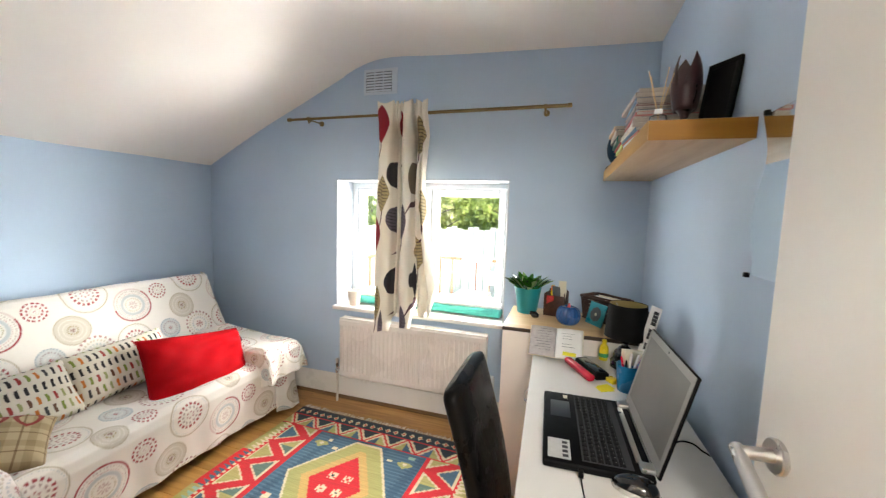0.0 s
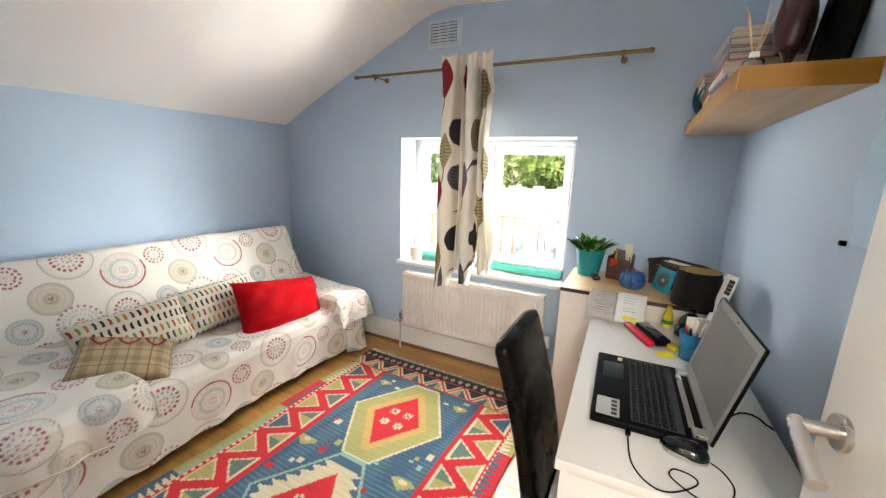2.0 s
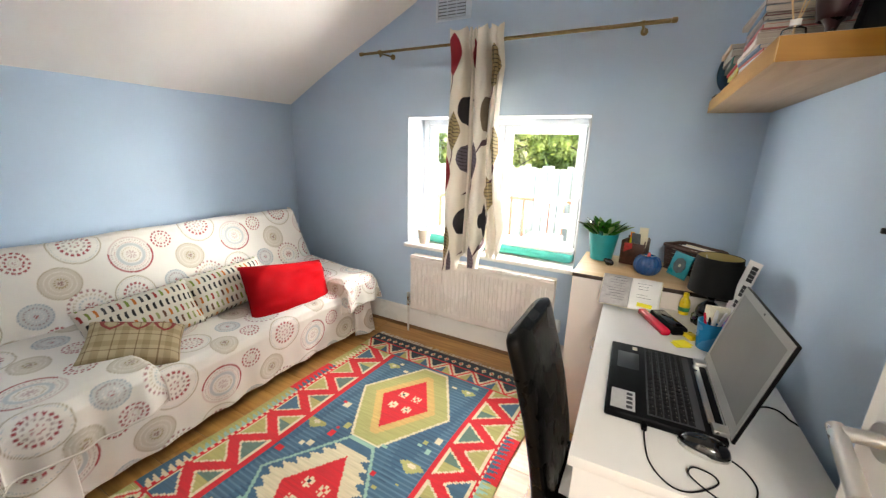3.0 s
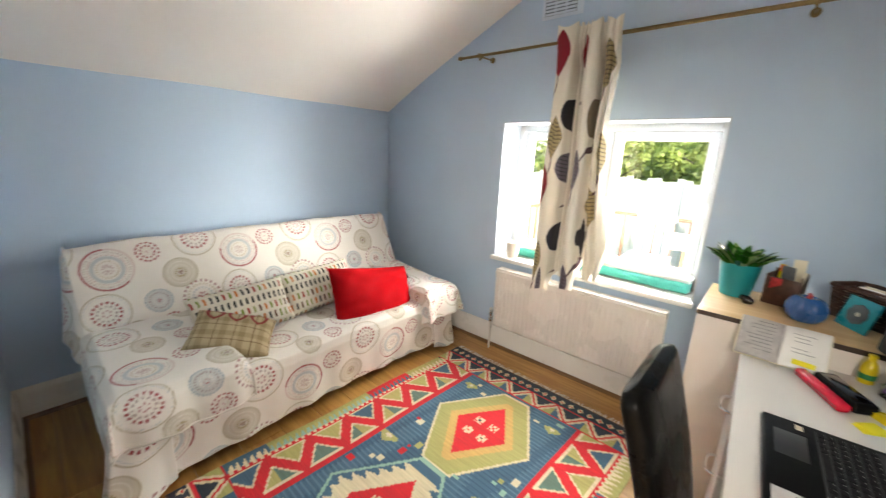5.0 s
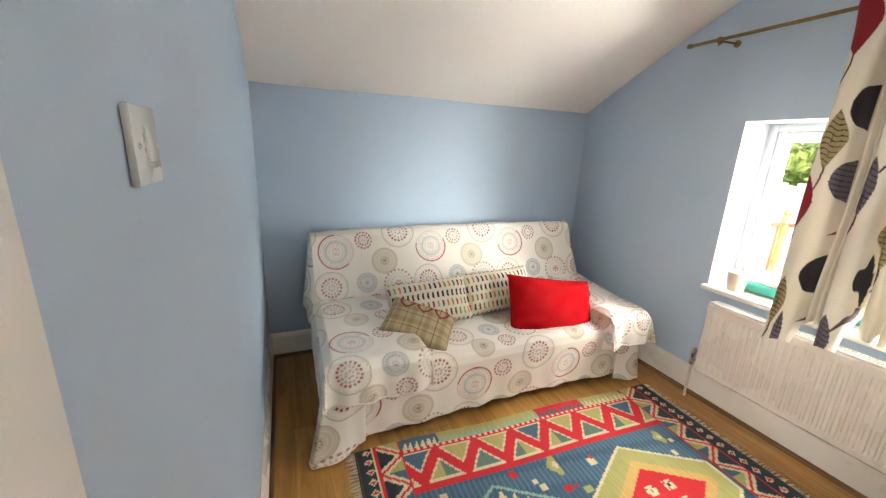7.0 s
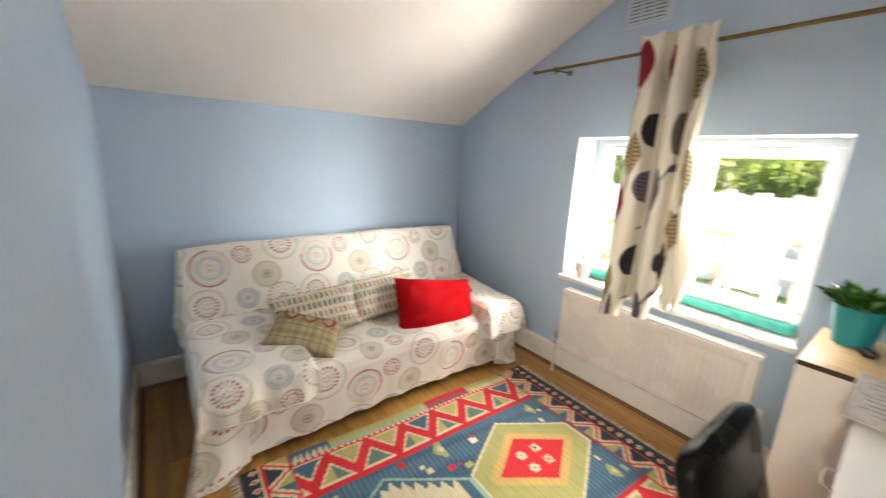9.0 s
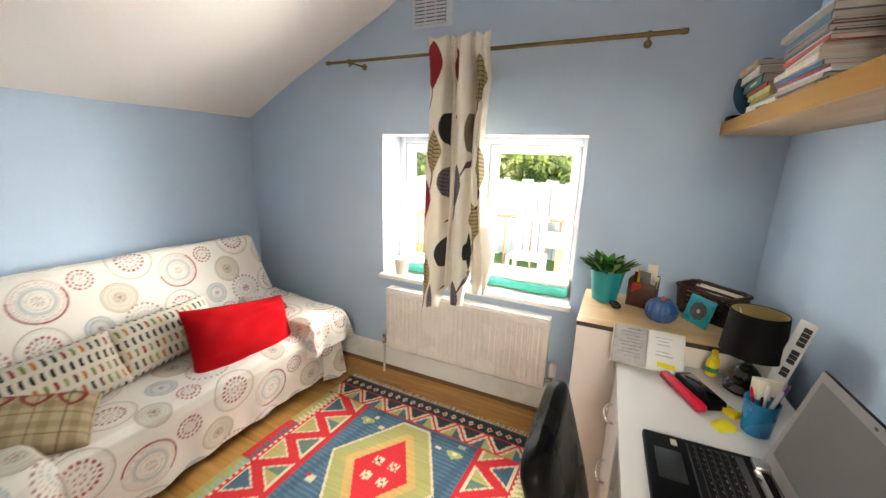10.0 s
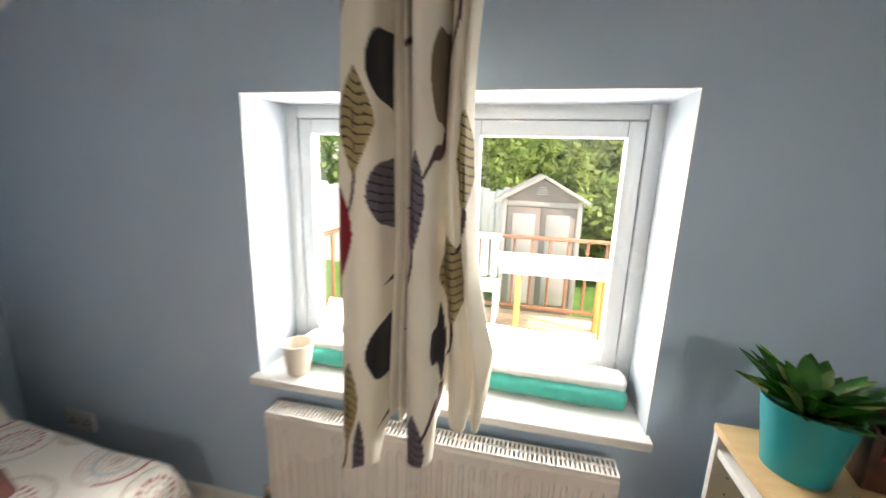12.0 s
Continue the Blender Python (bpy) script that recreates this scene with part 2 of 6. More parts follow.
HEM = material("cream_cotton_hem", (0.70, 0.66, 0.59), 0.9, vary=0.06, scale=12, grain=0.3, grain_scale=350)
CUSHP = material("printed_cushion_cotton", (1, 1, 1), 0.9, vary=0.04, scale=8, grain=0.25, grain_scale=350, attr=True)
REDC = material("red_velvet", (0.42, 0.0008, 0.005), 0.85, vary=0.1, scale=7, grain=0.2, grain_scale=300, spec=0.15)
FRINGE = material("cotton_fringe", (0.66, 0.62, 0.55), 0.95, vary=0.15, scale=40)
MIRROR = material("mirror_silver", (0.88, 0.92, 0.93), 0.02, 1.0, vary=0.0)

# ---- room ----
X0, X1, Y0 = -1.18, 2.02, -2.42
WX0, WX1, WZ0, WZ1 = 0.0, 1.237, 0.672, 1.611


def ceiling_profile():
    """Height of the ceiling across the room: a slope, a soft bend, then nearly level."""
    pts = [(-1.30, 1.661)]
    for x in np.linspace(-1.18, 0.05, 14):
        pts.append((x, 1.718 + 0.487 * (x + 1.18) + 0.012 * math.sin((x + 1.18) * 3.0)))
    pts += [tuple(p) for p in spline([(0.05, 2.317), (0.16, 2.364), (0.30, 2.402), (0.46, 2.412), (0.70, 2.40), (1.0, 2.388)], 18)[1:]]
    pts += [(1.5, 2.368), (2.02, 2.35), (2.2, 2.345)]
    return pts


bm = bmesh.new()
prof = ceiling_profile()
ys = np.linspace(-2.53, 0.30, 24)
low = [[bm.verts.new((x, y, z + 0.006 * noise.noise(Vector((x * 1.7, y * 1.7, 0))))) for y in ys] for x, z in prof]
top = [[bm.verts.new((x, y, z + 0.2)) for y in (ys[0], ys[-1])] for x, z in prof]
for i in range(len(prof) - 1):
    for j in range(len(ys) - 1):
        bm.faces.new((low[i][j], low[i][j + 1], low[i + 1][j + 1], low[i + 1][j]))
    bm.faces.new((top[i][0], top[i + 1][0], top[i + 1][1], top[i][1]))
tagged(part("ceiling", bm, CEIL, smooth="all"), "white plastered sloping attic ceiling", "ceiling", kind="structure")

bm = bmesh.new()
T = 0.30
box(bm, -1.4, WX0, 0, T, -0.05, 2.62)
box(bm, WX1, 2.24, 0, T, -0.05, 2.62)
box(bm, WX0, WX1, 0, T, WZ1, 2.62)
box(bm, WX0, WX1, 0, T, -0.05, WZ0)
tagged(part("wall_north", bm, WALL, smooth=False), "light blue painted wall with a small window", "wall", kind="structure")
tagged(part("wall_west", boxed(-1.4, X0, -2.55, 0, -0.05, 1.95), WALL, smooth=False), "light blue satin painted low wall", "wall", kind="structure")
tagged(part("wall_east", boxed(X1, 2.24, -2.55, 0, -0.05, 2.62), WALL, smooth=False), "light blue painted wall behind the desk", "wall", kind="structure")
DX0, DX1, DH = 1.125, 2.005, 2.03
bm = bmesh.new()
box(bm, X0, DX0, -2.53, Y0, -0.05, 2.62)
box(bm, DX1, X1, -2.53, Y0, -0.05, 2.62)
box(bm, DX0, DX1, -2.53, Y0, DH, 2.62)
tagged(part("wall_south", bm, WALL, smooth=False), "light blue painted wall with the doorway", "wall", kind="structure")

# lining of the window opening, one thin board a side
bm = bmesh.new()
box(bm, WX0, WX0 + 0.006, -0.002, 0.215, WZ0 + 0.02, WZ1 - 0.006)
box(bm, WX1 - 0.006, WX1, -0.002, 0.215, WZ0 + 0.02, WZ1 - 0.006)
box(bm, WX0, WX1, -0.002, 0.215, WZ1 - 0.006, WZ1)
tagged(part("trim_window_reveal", bm, REVEAL, smooth=False), "painted plaster window reveal, white toned down to blue-grey", "trim", kind="structure")
tagged(part("window_board", boxed(WX0 - 0.012, WX1 + 0.006, -0.038, 0.24, 0.668, 0.697, 0.006), WHITE), "white painted wooden window sill", "window sill", kind="structure")

# unseen hall made up behind the doorway to close the space
bm = bmesh.new()
box(bm, 0.5, 0.6, -4.3, -2.53, -0.05, 2.5)
box(bm, 2.4, 2.5, -4.3, -2.53, -0.05, 2.5)
box(bm, 0.6, 2.4, -4.3, -4.2, -0.05, 2.5)
tagged(part("wall_hall", bm, CEIL, smooth=False), "plain off-white walls of the unseen hall", "wall", kind="structure")
tagged(part("ceiling_hall", boxed(0.5, 2.5, -4.3, -2.53, 2.5, 2.56), CEIL, smooth=False), "plain white ceiling of the unseen hall", "ceiling", kind="structure")

# door lining and architrave
bm = bmesh.new()
box(bm, DX0, DX0 + 0.03, -2.54, Y0 + 0.004, 0, DH - 0.03, 0.002)
box(bm, DX1 - 0.03, DX1, -2.54, Y0 + 0.004, 0, DH - 0.03, 0.002)
box(bm, DX0, DX1, -2.54, Y0 + 0.004, DH - 0.03, DH, 0.002)
tagged(part("trim_door_lining", bm, WHITE), "white painted door lining", "trim", kind="structure")
bm = bmesh.new()
box(bm, DX0 - 0.058, DX0 + 0.012, Y0, Y0 + 0.017, 0, DH + 0.058, 0.006)
box(bm, DX0 + 0.012, X1 - 0.003, Y0, Y0 + 0.017, DH - 0.012, DH + 0.058, 0.006)
tagged(part("trim_architrave", bm, WHITE), "white moulded door architrave", "trim", kind="structure")


def skirting(name, a, b, inward):
    """A skirting board with a rounded top, along one wall, and its brown floor bead."""
    a, b, n = Vector(a), Vector(b), Vector(inward)
    shape = [(0, 0.0), (0.016, 0.0), (0.016, 0.135), (0.013, 0.150), (0.007, 0.162), (0.004, 0.168), (0, 0.168)]
    bm = bmesh.new()
    ra = [bm.verts.new(a + n * d + Vector((0, 0, z))) for d, z in shape]
    rb = [bm.verts.new(b + n * d + Vector((0, 0, z))) for d, z in shape]
    for k in range(len(shape) - 1):
        bm.faces.new((ra[k], ra[k + 1], rb[k + 1], rb[k]))
    bm.faces.new(ra)
    bm.faces.new(rb)
    ob = tagged(part(name, bm, WHITE), "white painted wooden skirting board", "baseboard", kind="structure")
    bm = bmesh.new()
    shape = [(0.016, 0.0), (0.034, 0.0), (0.033, 0.006), (0.027, 0.014), (0.016, 0.019)]
    ra = [bm.verts.new(a + n * d + Vector((0, 0, z))) for d, z in shape]
    rb = [bm.verts.new(b + n * d + Vector((0, 0, z))) for d, z in shape]
    for k in range(len(shape) - 1):
        bm.faces.new((ra[k], ra[k + 1], rb[k + 1], rb[k]))
    bm.faces.new(ra)
    bm.faces.new(rb)
    part("floor_bead", bm, BEAD, ob, "brown wooden bead along the floor")


skirting("baseboard_north", (X0, 0, 0), (X1, 0, 0), (0, -1, 0))
skirting("baseboard_west", (X0, Y0, 0), (X0, -0.016, 0), (1, 0, 0))
skirting("baseboard_south", (X0 + 0.016, Y0, 0), (DX0 - 0.06, Y0, 0), (0, 1, 0))
skirting("baseboard_east", (X1, -2.4, 0), (X1, -0.016, 0), (-1, 0, 0))

bm = boxed(-1.4, 2.24, -2.53, 0.3, -0.06, -0.009)
box(bm, 0.5, 2.5, -4.3, -2.53, -0.06, -0.009)
floor = tagged(part("floor", bm, BEAD, smooth=False), "golden oak laminate floor in long boards", "floor", kind="structure")


def floor_planks():
    meshes = {}
    r = random.Random(3)
    w, k = 0.192, 0
    y = 0.0
    while y > -4.2:
        x = -1.18 - r.uniform(0, 1.1)
        lo, hi = (-1.18, 2.02) if y > -2.42 else (0.6, 2.4)
        while x < hi:
            a, b = max(x, lo), min(x + 1.28, hi)
            if b - a > 0.02:
                n = round(b - a, 3)
                if n not in meshes:
                    me = bpy.data.meshes.new("plank")
                    bm = boxed(0, n - 0.0015, -w + 0.0015, 0, -0.009, 0, 0.0012, seg=1)
                    bm.to_mesh(me)
                    bm.free()
                    me.materials.append(LAM)
                    meshes[n] = me
                ob = new("plank", meshes[n])
                ob.location = (a, y, 0)
                ob.parent = floor
            x += 1.28
        y -= w


# ---- window ----
def build_window():
    win = thing("window_1", "white double-glazed plastic casement window", "window", kind="structure")
    ya, yb = 0.215, 0.285
    bm = bmesh.new()
    fw = 0.048
    z0, z1 = 0.697, WZ1
    box(bm, WX0, WX0 + fw, ya, yb, z0, z1, 0.005)
    box(bm, WX1 - fw, WX1, ya, yb, z0, z1, 0.005)
    box(bm, WX0 + fw, WX1 - fw, ya, yb, z1 - fw, z1, 0.005)
    box(bm, WX0 + fw, WX1 - fw, ya, yb, z0, z0 + fw, 0.005)
    box(bm, 0.588, 0.648, ya, yb, z0 + fw, z1 - fw, 0.005)
    part("window_frame", bm, PVC, win)
    for a, b in ((WX0 + fw, 0.588), (0.648, WX1 - fw)):
        bm = bmesh.new()
        s = 0.052
        c, d = z0 + fw, z1 - fw
        ys0, ys1 = ya + 0.006, yb - 0.01
        box(bm, a + 0.003, a + s, ys0, ys1, c + 0.003, d - 0.003, 0.006)
        box(bm, b - s, b - 0.003, ys0, ys1, c + 0.003, d - 0.003, 0.006)
        box(bm, a + s, b - s, ys0, ys1, d - s, d - 0.003, 0.006)
        box(bm, a + s, b - s, ys0, ys1, c + 0.003, c + s, 0.006)
        sash = part("sash", bm, PVC, win)
        p = part("pane", boxed(a + s - 0.004, b - s + 0.004, 0.245, 0.249, c + s - 0.004, d - s + 0.004), PANE, sash, "clear glass", smooth=False)
        p.visible_shadow = False
    part("handle", boxed(0.655, 0.669, 0.185, 0.219, 1.05, 1.17, 0.005), PVC, win, "white plastic window handle")


build_window()

# ---- large things ----
def radiator():
    ob = thing("radiator", "cream enamelled panel radiator under the window", "radiator")
    x0, x1, z0, z1, yf, yb = 0.10, 1.150, 0.205, 0.630, -0.115, -0.045
    n = 32
    pitch = (x1 - x0 - 0.05) / n
    xs, ds = [x0], [0.006]
    for k in range(n):
        c = x0 + 0.025 + k * pitch
        for f, d in ((0.0, 0.0), (0.22, 0.0), (0.36, 0.006), (0.64, 0.006), (0.78, 0.0)):
            xs.append(c + f * pitch)
            ds.append(d)
    xs += [x1 - 0.025, x1]
    ds += [0.0, 0.006]
    zs = [(z0, 0.010, 0), (z0 + 0.012, 0.0, 0), (z0 + 0.035, 0.0, 0), (z0 + 0.055, 0.0, 1), (z1 - 0.06, 0.0, 1), (z1 - 0.04, 0, 0), (z1 - 0.012, 0, 0), (z1, 0.010, 0)]
    P = np.zeros((len(xs), len(zs), 3))
    for i, (x, d) in enumerate(zip(xs, ds)):
        for j, (z, e, on) in enumerate(zs):
            P[i, j] = (x, yf + e + (d if on else 0), z)
    f = sheet("front_panel", P, RADP, ob)
    f.data.polygons.foreach_set("use_smooth", [False] * len(f.data.polygons))
    f.modifiers.new("t", 'SOLIDIFY').thickness = 0.004
    part("back_panel", boxed(x0 + 0.01, x1 - 0.01, yb - 0.012, yb, z0 + 0.01, z1 - 0.012, 0.003), RADP, ob)
    for a in (x0 - 0.002, x1 - 0.002):
        part("side_panel", boxed(a, a + 0.004, yf + 0.010, yb, z0 + 0.008, z1 + 0.002, 0.001), RADP, ob)
    bm = bmesh.new()
    box(bm, x0, x1, yf + 0.004, yf + 0.010, z1 - 0.004, z1 + 0.006, 0.001)
    box(bm, x0, x1, yb - 0.006, yb, z1 - 0.004, z1 + 0.006, 0.001)
    box(bm, x0, x1, -0.082, -0.078, z1 - 0.002, z1 + 0.006)
    k = x0 + 0.006
    while k < x1 - 0.004:
        box(bm, k, k + 0.006, yf + 0.010, yb - 0.006, z1 - 0.002, z1 + 0.005)
        k += 0.0125
    part("top_grille", bm, RADP, ob, "slotted cream steel top grille")
    for x in (0.30, 0.95):
        part("bracket", boxed(x, x + 0.03, yb, -0.001, 0.28, 0.56, 0.002), RADP, ob)
    for x, head in ((0.062, False), (1.188, True)):
        s = 1 if head else -1
        part("pipe", tubed([(x, -0.078, -0.005), (x, -0.078, 0.225)], 0.0075), RADP, ob, "white painted copper pipe")
        v = lathed([(0.010, 0.215), (0.014, 0.218), (0.014, 0.245), (0.011, 0.25), (0.011, 0.275), (0.013, 0.278), (0.013, 0.29)], 16, pose(x, -0.078, 0))
        tube(v, [(x, -0.078, 0.255), (x - s * 0.045, -0.078, 0.255)], 0.009)
        part("valve", v, CHROME, ob, "chrome radiator valve")
        if head:
            part("thermostat_head", lathed([(0.016, 0.288), (0.021, 0.293), (0.022, 0.335), (0.020, 0.362), (0.014, 0.370), (0.002, 0.371)], 20, pose(x, -0.078, 0)), PVC, ob, "white ribbed thermostat head")
        else:
            part("valve_cap", lathed([(0.012, 0.288), (0.013, 0.290), (0.013, 0.315), (0.010, 0.320), (0.002, 0.321)], 16, pose(x, -0.078, 0)), STEEL, ob)


radiator()

# printed circle motifs of the sofa throw
CREAM = np.array((0.80, 0.765, 0.70))
MOTIF = [hexc("9c1f2c"), hexc("7b95a2"), hexc("8f7c40"), hexc("ab9468"), hexc("80564f"), hexc("8c2733")]


# one repeat of the print: place along and across the cloth, kind of ring and radius
PRINT_U, PRINT_V = 0.604, 0.556
PRINT = ((0.0, 0.0, 0, 0.104), (0.167, 0.062, 1, 0.054), (0.392, 0.115, 3, 0.106), (0.290, -0.070, 2, 0.083), (0.170, -0.198, 4, 0.063), (-0.040, -0.212, 3, 0.096), (0.366, -0.222, 5, 0.095), (0.060, 0.215, 2, 0.066), (0.215, 0.235, 1, 0.050))


def circles(U, V, seed, u0=0.0, v0=0.0):
    """The throw's printed rings over cloth lengths U, V in metres; u0, v0 is where one repeat has its red ring."""
    g = np.random.default_rng(seed)
    C = np.broadcast_to(CREAM, U.shape + (3,)).copy()
    red, slate, olive, sand, dark, rose = MOTIF
    for row in range(math.floor((V.min() - v0) / PRINT_V) - 1, math.ceil((V.max() - v0) / PRINT_V) + 2):
        for k, (du, dv, kind, R) in itertools.product(range(math.floor((U.min() - u0) / PRINT_U) - 1, math.ceil((U.max() - u0) / PRINT_U) + 2), PRINT):
            cu, cv = u0 + k * PRINT_U + du, v0 + row * PRINT_V + dv
            m = (np.abs(U - cu) < R * 1.1) & (np.abs(V - cv) < R * 1.1)
            if not m.any():
                continue
            a, b = U[m] - cu, V[m] - cv
            r = np.hypot(a, b) / R
            th = np.arctan2(b, a)
            spin = g.uniform(-3, 3)
            col = C[m]

            def ring(lo, hi, c, dash=0, duty=0.6, strength=0.8):
                w = np.clip(np.minimum(r - lo, hi - r) * R / 0.003 + 0.6, 0, 1)
                if dash:
                    w = w * (((th / (2 * math.pi) * dash + lo * 7) % 1) < duty)
                return (w * strength)[:, None], c
            if kind == 0:
                arc, c = ring(0.93, 1.0, red, 0, strength=1.0)
                arc = arc * np.where(np.cos(th - spin) > -0.35, 1.0, 0.3)[:, None]
                rings = [(arc, c), ring(0.80, 0.86, dark, 44, 0.45, 0.55), ring(0.50, 0.64, slate, 0, strength=0.45), ring(0.68, 0.72, red, 40, 0.5, 0.5), ring(0.36, 0.42, sand, 24, 0.5, 0.7), ring(0.0, 0.24, rose, 9, 0.5, 0.45)]
            elif kind == 1:
                rings = [ring(0.82, 0.97, red, 15, 0.62, 1.0), ring(0.48, 0.63, red, 11, 0.6, 0.95), ring(0.30, 0.35, sand, 0, strength=0.4), ring(0.0, 0.14, red, 4, 0.5, 0.6)]
            elif kind == 2:
                rings = [ring(0.0, 0.98, olive, 0, strength=0.36), ring(0.93, 0.98, olive, 0, strength=0.45), ring(0.70, 0.74, CREAM, 0, strength=0.7), ring(0.48, 0.52, CREAM, 0, strength=0.6), ring(0.22, 0.32, olive, 13, 0.55, 0.8), ring(0.0, 0.14, dark, 3, 0.7, 0.8)]
            elif kind == 3:
                rings = [ring(0.955, 1.0, olive, 0, strength=0.7), ring(0.86, 0.89, slate, 60, 0.5, 0.5), ring(0.50, 0.62, red, 17, 0.55, 0.95), ring(0.33, 0.42, dark, 12, 0.5, 0.65), ring(0.12, 0.20, red, 6, 0.5, 0.7)]
            elif kind == 5:
                rings = [ring(0.86, 0.98, rose, 22, 0.5, 0.75), ring(0.66, 0.76, sand, 26, 0.5, 0.6), ring(0.44, 0.54, slate, 18, 0.5, 0.5), ring(0.0, 0.26, red, 7, 0.5, 0.75)]
            else:
                rings = [ring(0.0, 0.98, slate, 0, strength=0.36), ring(0.88, 0.98, slate, 28, 0.6, 0.7), ring(0.60, 0.70, dark, 20, 0.55, 0.6), ring(0.34, 0.42, CREAM, 14, 0.5, 0.8), ring(0.0, 0.16, red, 5, 0.6, 0.8)]
            for w, c in rings:
                col = col * (1 - w) + c * w
            C[m] = col
    return C


def sofa():
    ob = thing("sofa_bed", "sofa bed under a cream throw printed with dashed circles", "sofa")
    ya, yb = -2.145, -0.262
    prof = [(-0.205, 0.045), (-0.195, 0.20), (-0.188, 0.345), (-0.200, 0.385), (-0.235, 0.405), (-0.45, 0.412), (-0.72, 0.420), (-0.765, 0.455), (-0.80, 0.53), (-0.87, 0.70), (-0.945, 0.868), (-0.97, 0.892), (-1.01, 0.898), (-1.06, 0.888), (-1.095, 0.85), (-1.11, 0.60), (-1.115, 0.35)]
    nv, nu = 400, 410
    p, s = resample(prof, nv)
    yv = np.linspace(ya, yb, nu)
    P = np.zeros((nu, nv, 3))
    Y, S = np.meshgrid(yv, s, indexing="ij")
    P[..., 1] = Y
    P[..., 0], P[..., 2] = p[None, :, 0], p[None, :, 1]
    fall = np.clip(1 - S / 0.34, 0, 1)
    folds = np.sin(Y * 21 + 1.3 * np.sin(Y * 5)) * 0.6 + np.sin(Y * 37 + 2) * 0.4
    P[..., 0] += fall * (0.011 * folds + 0.012 * np.sin(Y * 3.3 + 1) + 0.006 * waves(Y * 2.2, S, 77, 9, 1.4)) + fall ** 2 * 0.012 + fall * 0.012 * np.exp(-((Y - ya) / 0.10) ** 2)
    P[..., 1] -= fall * 0.012 * np.exp(-((Y - ya) / 0.12) ** 2)
    P[..., 2] -= fall ** 2 * 0.030 * np.exp(-((Y - ya) / 0.14) ** 2)
    P[..., 2] += (1 - fall) * (0.008 * waves(Y, S, 5, 8) + 0.0045 * waves(Y, S * 0.8, 15, 11, 2.4)) + fall ** 3 * (0.022 + 0.008 * np.sin(Y * 4.1 + 0.4))
    seat = np.exp(-((S - 0.62) / 0.2) ** 2)
    P[..., 2] -= seat * 0.012 * (1 + np.sin(Y * 6)) * 0.5
    back = np.clip((S - 1.0) / 0.15, 0, 1) * np.clip((1.42 - S) / 0.1, 0, 1)
    P[..., 0] += back * (0.009 * waves(Y * 0.7, S, 9, 7) + 0.003 * waves(Y * 0.6, S, 19, 9, 2.2))
    P[..., 2] -= np.clip(S - 1.38, 0, 0.1) * 0.25 * (np.abs(Y + 1.2) / 0.95) ** 4
    sheet("throw", P, COVER, ob, "cream cotton throw with red, grey and olive circles", circles(Y, S, 21, -1.405, 0.165), 0.004)
    # hanging ends of the throw
    for side, y in ((-1, ya), (1, yb)):
        q, sq = resample(prof[1:13], 150)
        rows = 70
        t = np.linspace(0, 1, rows)
        G = np.zeros((150, rows, 3))
        lowz = np.where(q[:, 0] > -0.74, 0.045, np.interp(q[:, 0], [-1.1, -0.9, -0.74], [0.45, 0.46, 0.40]))
        G[..., 0] = q[:, None, 0]
        G[..., 2] = q[:, None, 1] * (1 - t) + lowz[:, None] * t
        X = G[..., 0].copy()
        drop = q[:, None, 1] - G[..., 2]
        G[..., 1] = y + side * (0.012 * np.clip(t * 6, 0, 1) + 0.018 * t * np.clip((X + 0.55) / 0.35, 0, 1) + 0.045 * t * np.clip((-0.72 - X) / 0.1, 0, 1) + 0.010 * t * np.sin(X * 38 + side))
        corner = np.clip((X + 0.34) / 0.14, 0, 1) ** 2 * np.clip(drop / 0.35, 0, 1)
        G[..., 0] += corner * 0.012
        G[..., 2] -= corner * 0.010
        sheet("throw_end", G, COVER, ob, "", circles(X, G[..., 2], 31 + side, -0.30, 0.25), 0.004)
    # the loose corner of the throw fans out to the floor
    ns, nr = 90, 70
    for yc, sy, reach in ((ya, -1, 0.105), (yb, 1, 0.045)):
        Sx, Vv = np.meshgrid(np.linspace(-1, 1, ns), np.linspace(0, 1, nr), indexing="ij")
        ang = (1 + Sx) * math.pi / 4
        rad = 0.014 + reach * Vv ** 1.25 * np.cos(Sx * math.pi / 2) ** 1.3 + 0.007 * Vv * np.sin(Sx * 11)
        bx = np.where(Sx > 0, -0.14 * Sx, 0) - 0.200
        by = yc + np.where(Sx < 0, sy * 0.16 * Sx, 0)
        G = np.stack([bx + rad * np.cos(ang), by + sy * rad * np.sin(ang), 0.375 - Vv * (0.335 + 0.030 * np.cos(Sx * math.pi / 2))], -1)
        G[..., 2] = np.maximum(G[..., 2], 0.008)
        sheet("throw_corner", G if sy > 0 else G[::-1], COVER, ob, "", circles(Sx * 0.17, 0.36 - Vv * 0.36, 60 + sy, -0.30, 0.17), 0.003)
    # lower throws over the two arm ends
    for y0, y1, top, seed in ((-2.172, -1.672, 0.492, 3), (-0.535, -0.205, 0.494, 8)):
        prof2 = [(-0.118, 0.288), (-0.122, 0.36), (-0.138, top - 0.05), (-0.172, top - 0.012), (-0.23, top), (-0.45, top + 0.012), (-0.70, top + 0.02), (-0.79, top + 0.03)]
        q, sq = resample(prof2, 150)
        cross = [(y0 - 0.004, 0.20 - top), (y0 - 0.002, -0.10), (y0 + 0.012, -0.02), (y0 + 0.05, 0.0), (y1 - 0.03, -0.002), (y1 - 0.006, -0.020), (y1 + 0.004, -0.075)]
        if y1 > -0.5:
            cross += [(y1 + 0.004, 0.20 - top)]
        c, sc = resample(cross, 130)
        G = np.zeros((130, 150, 3))
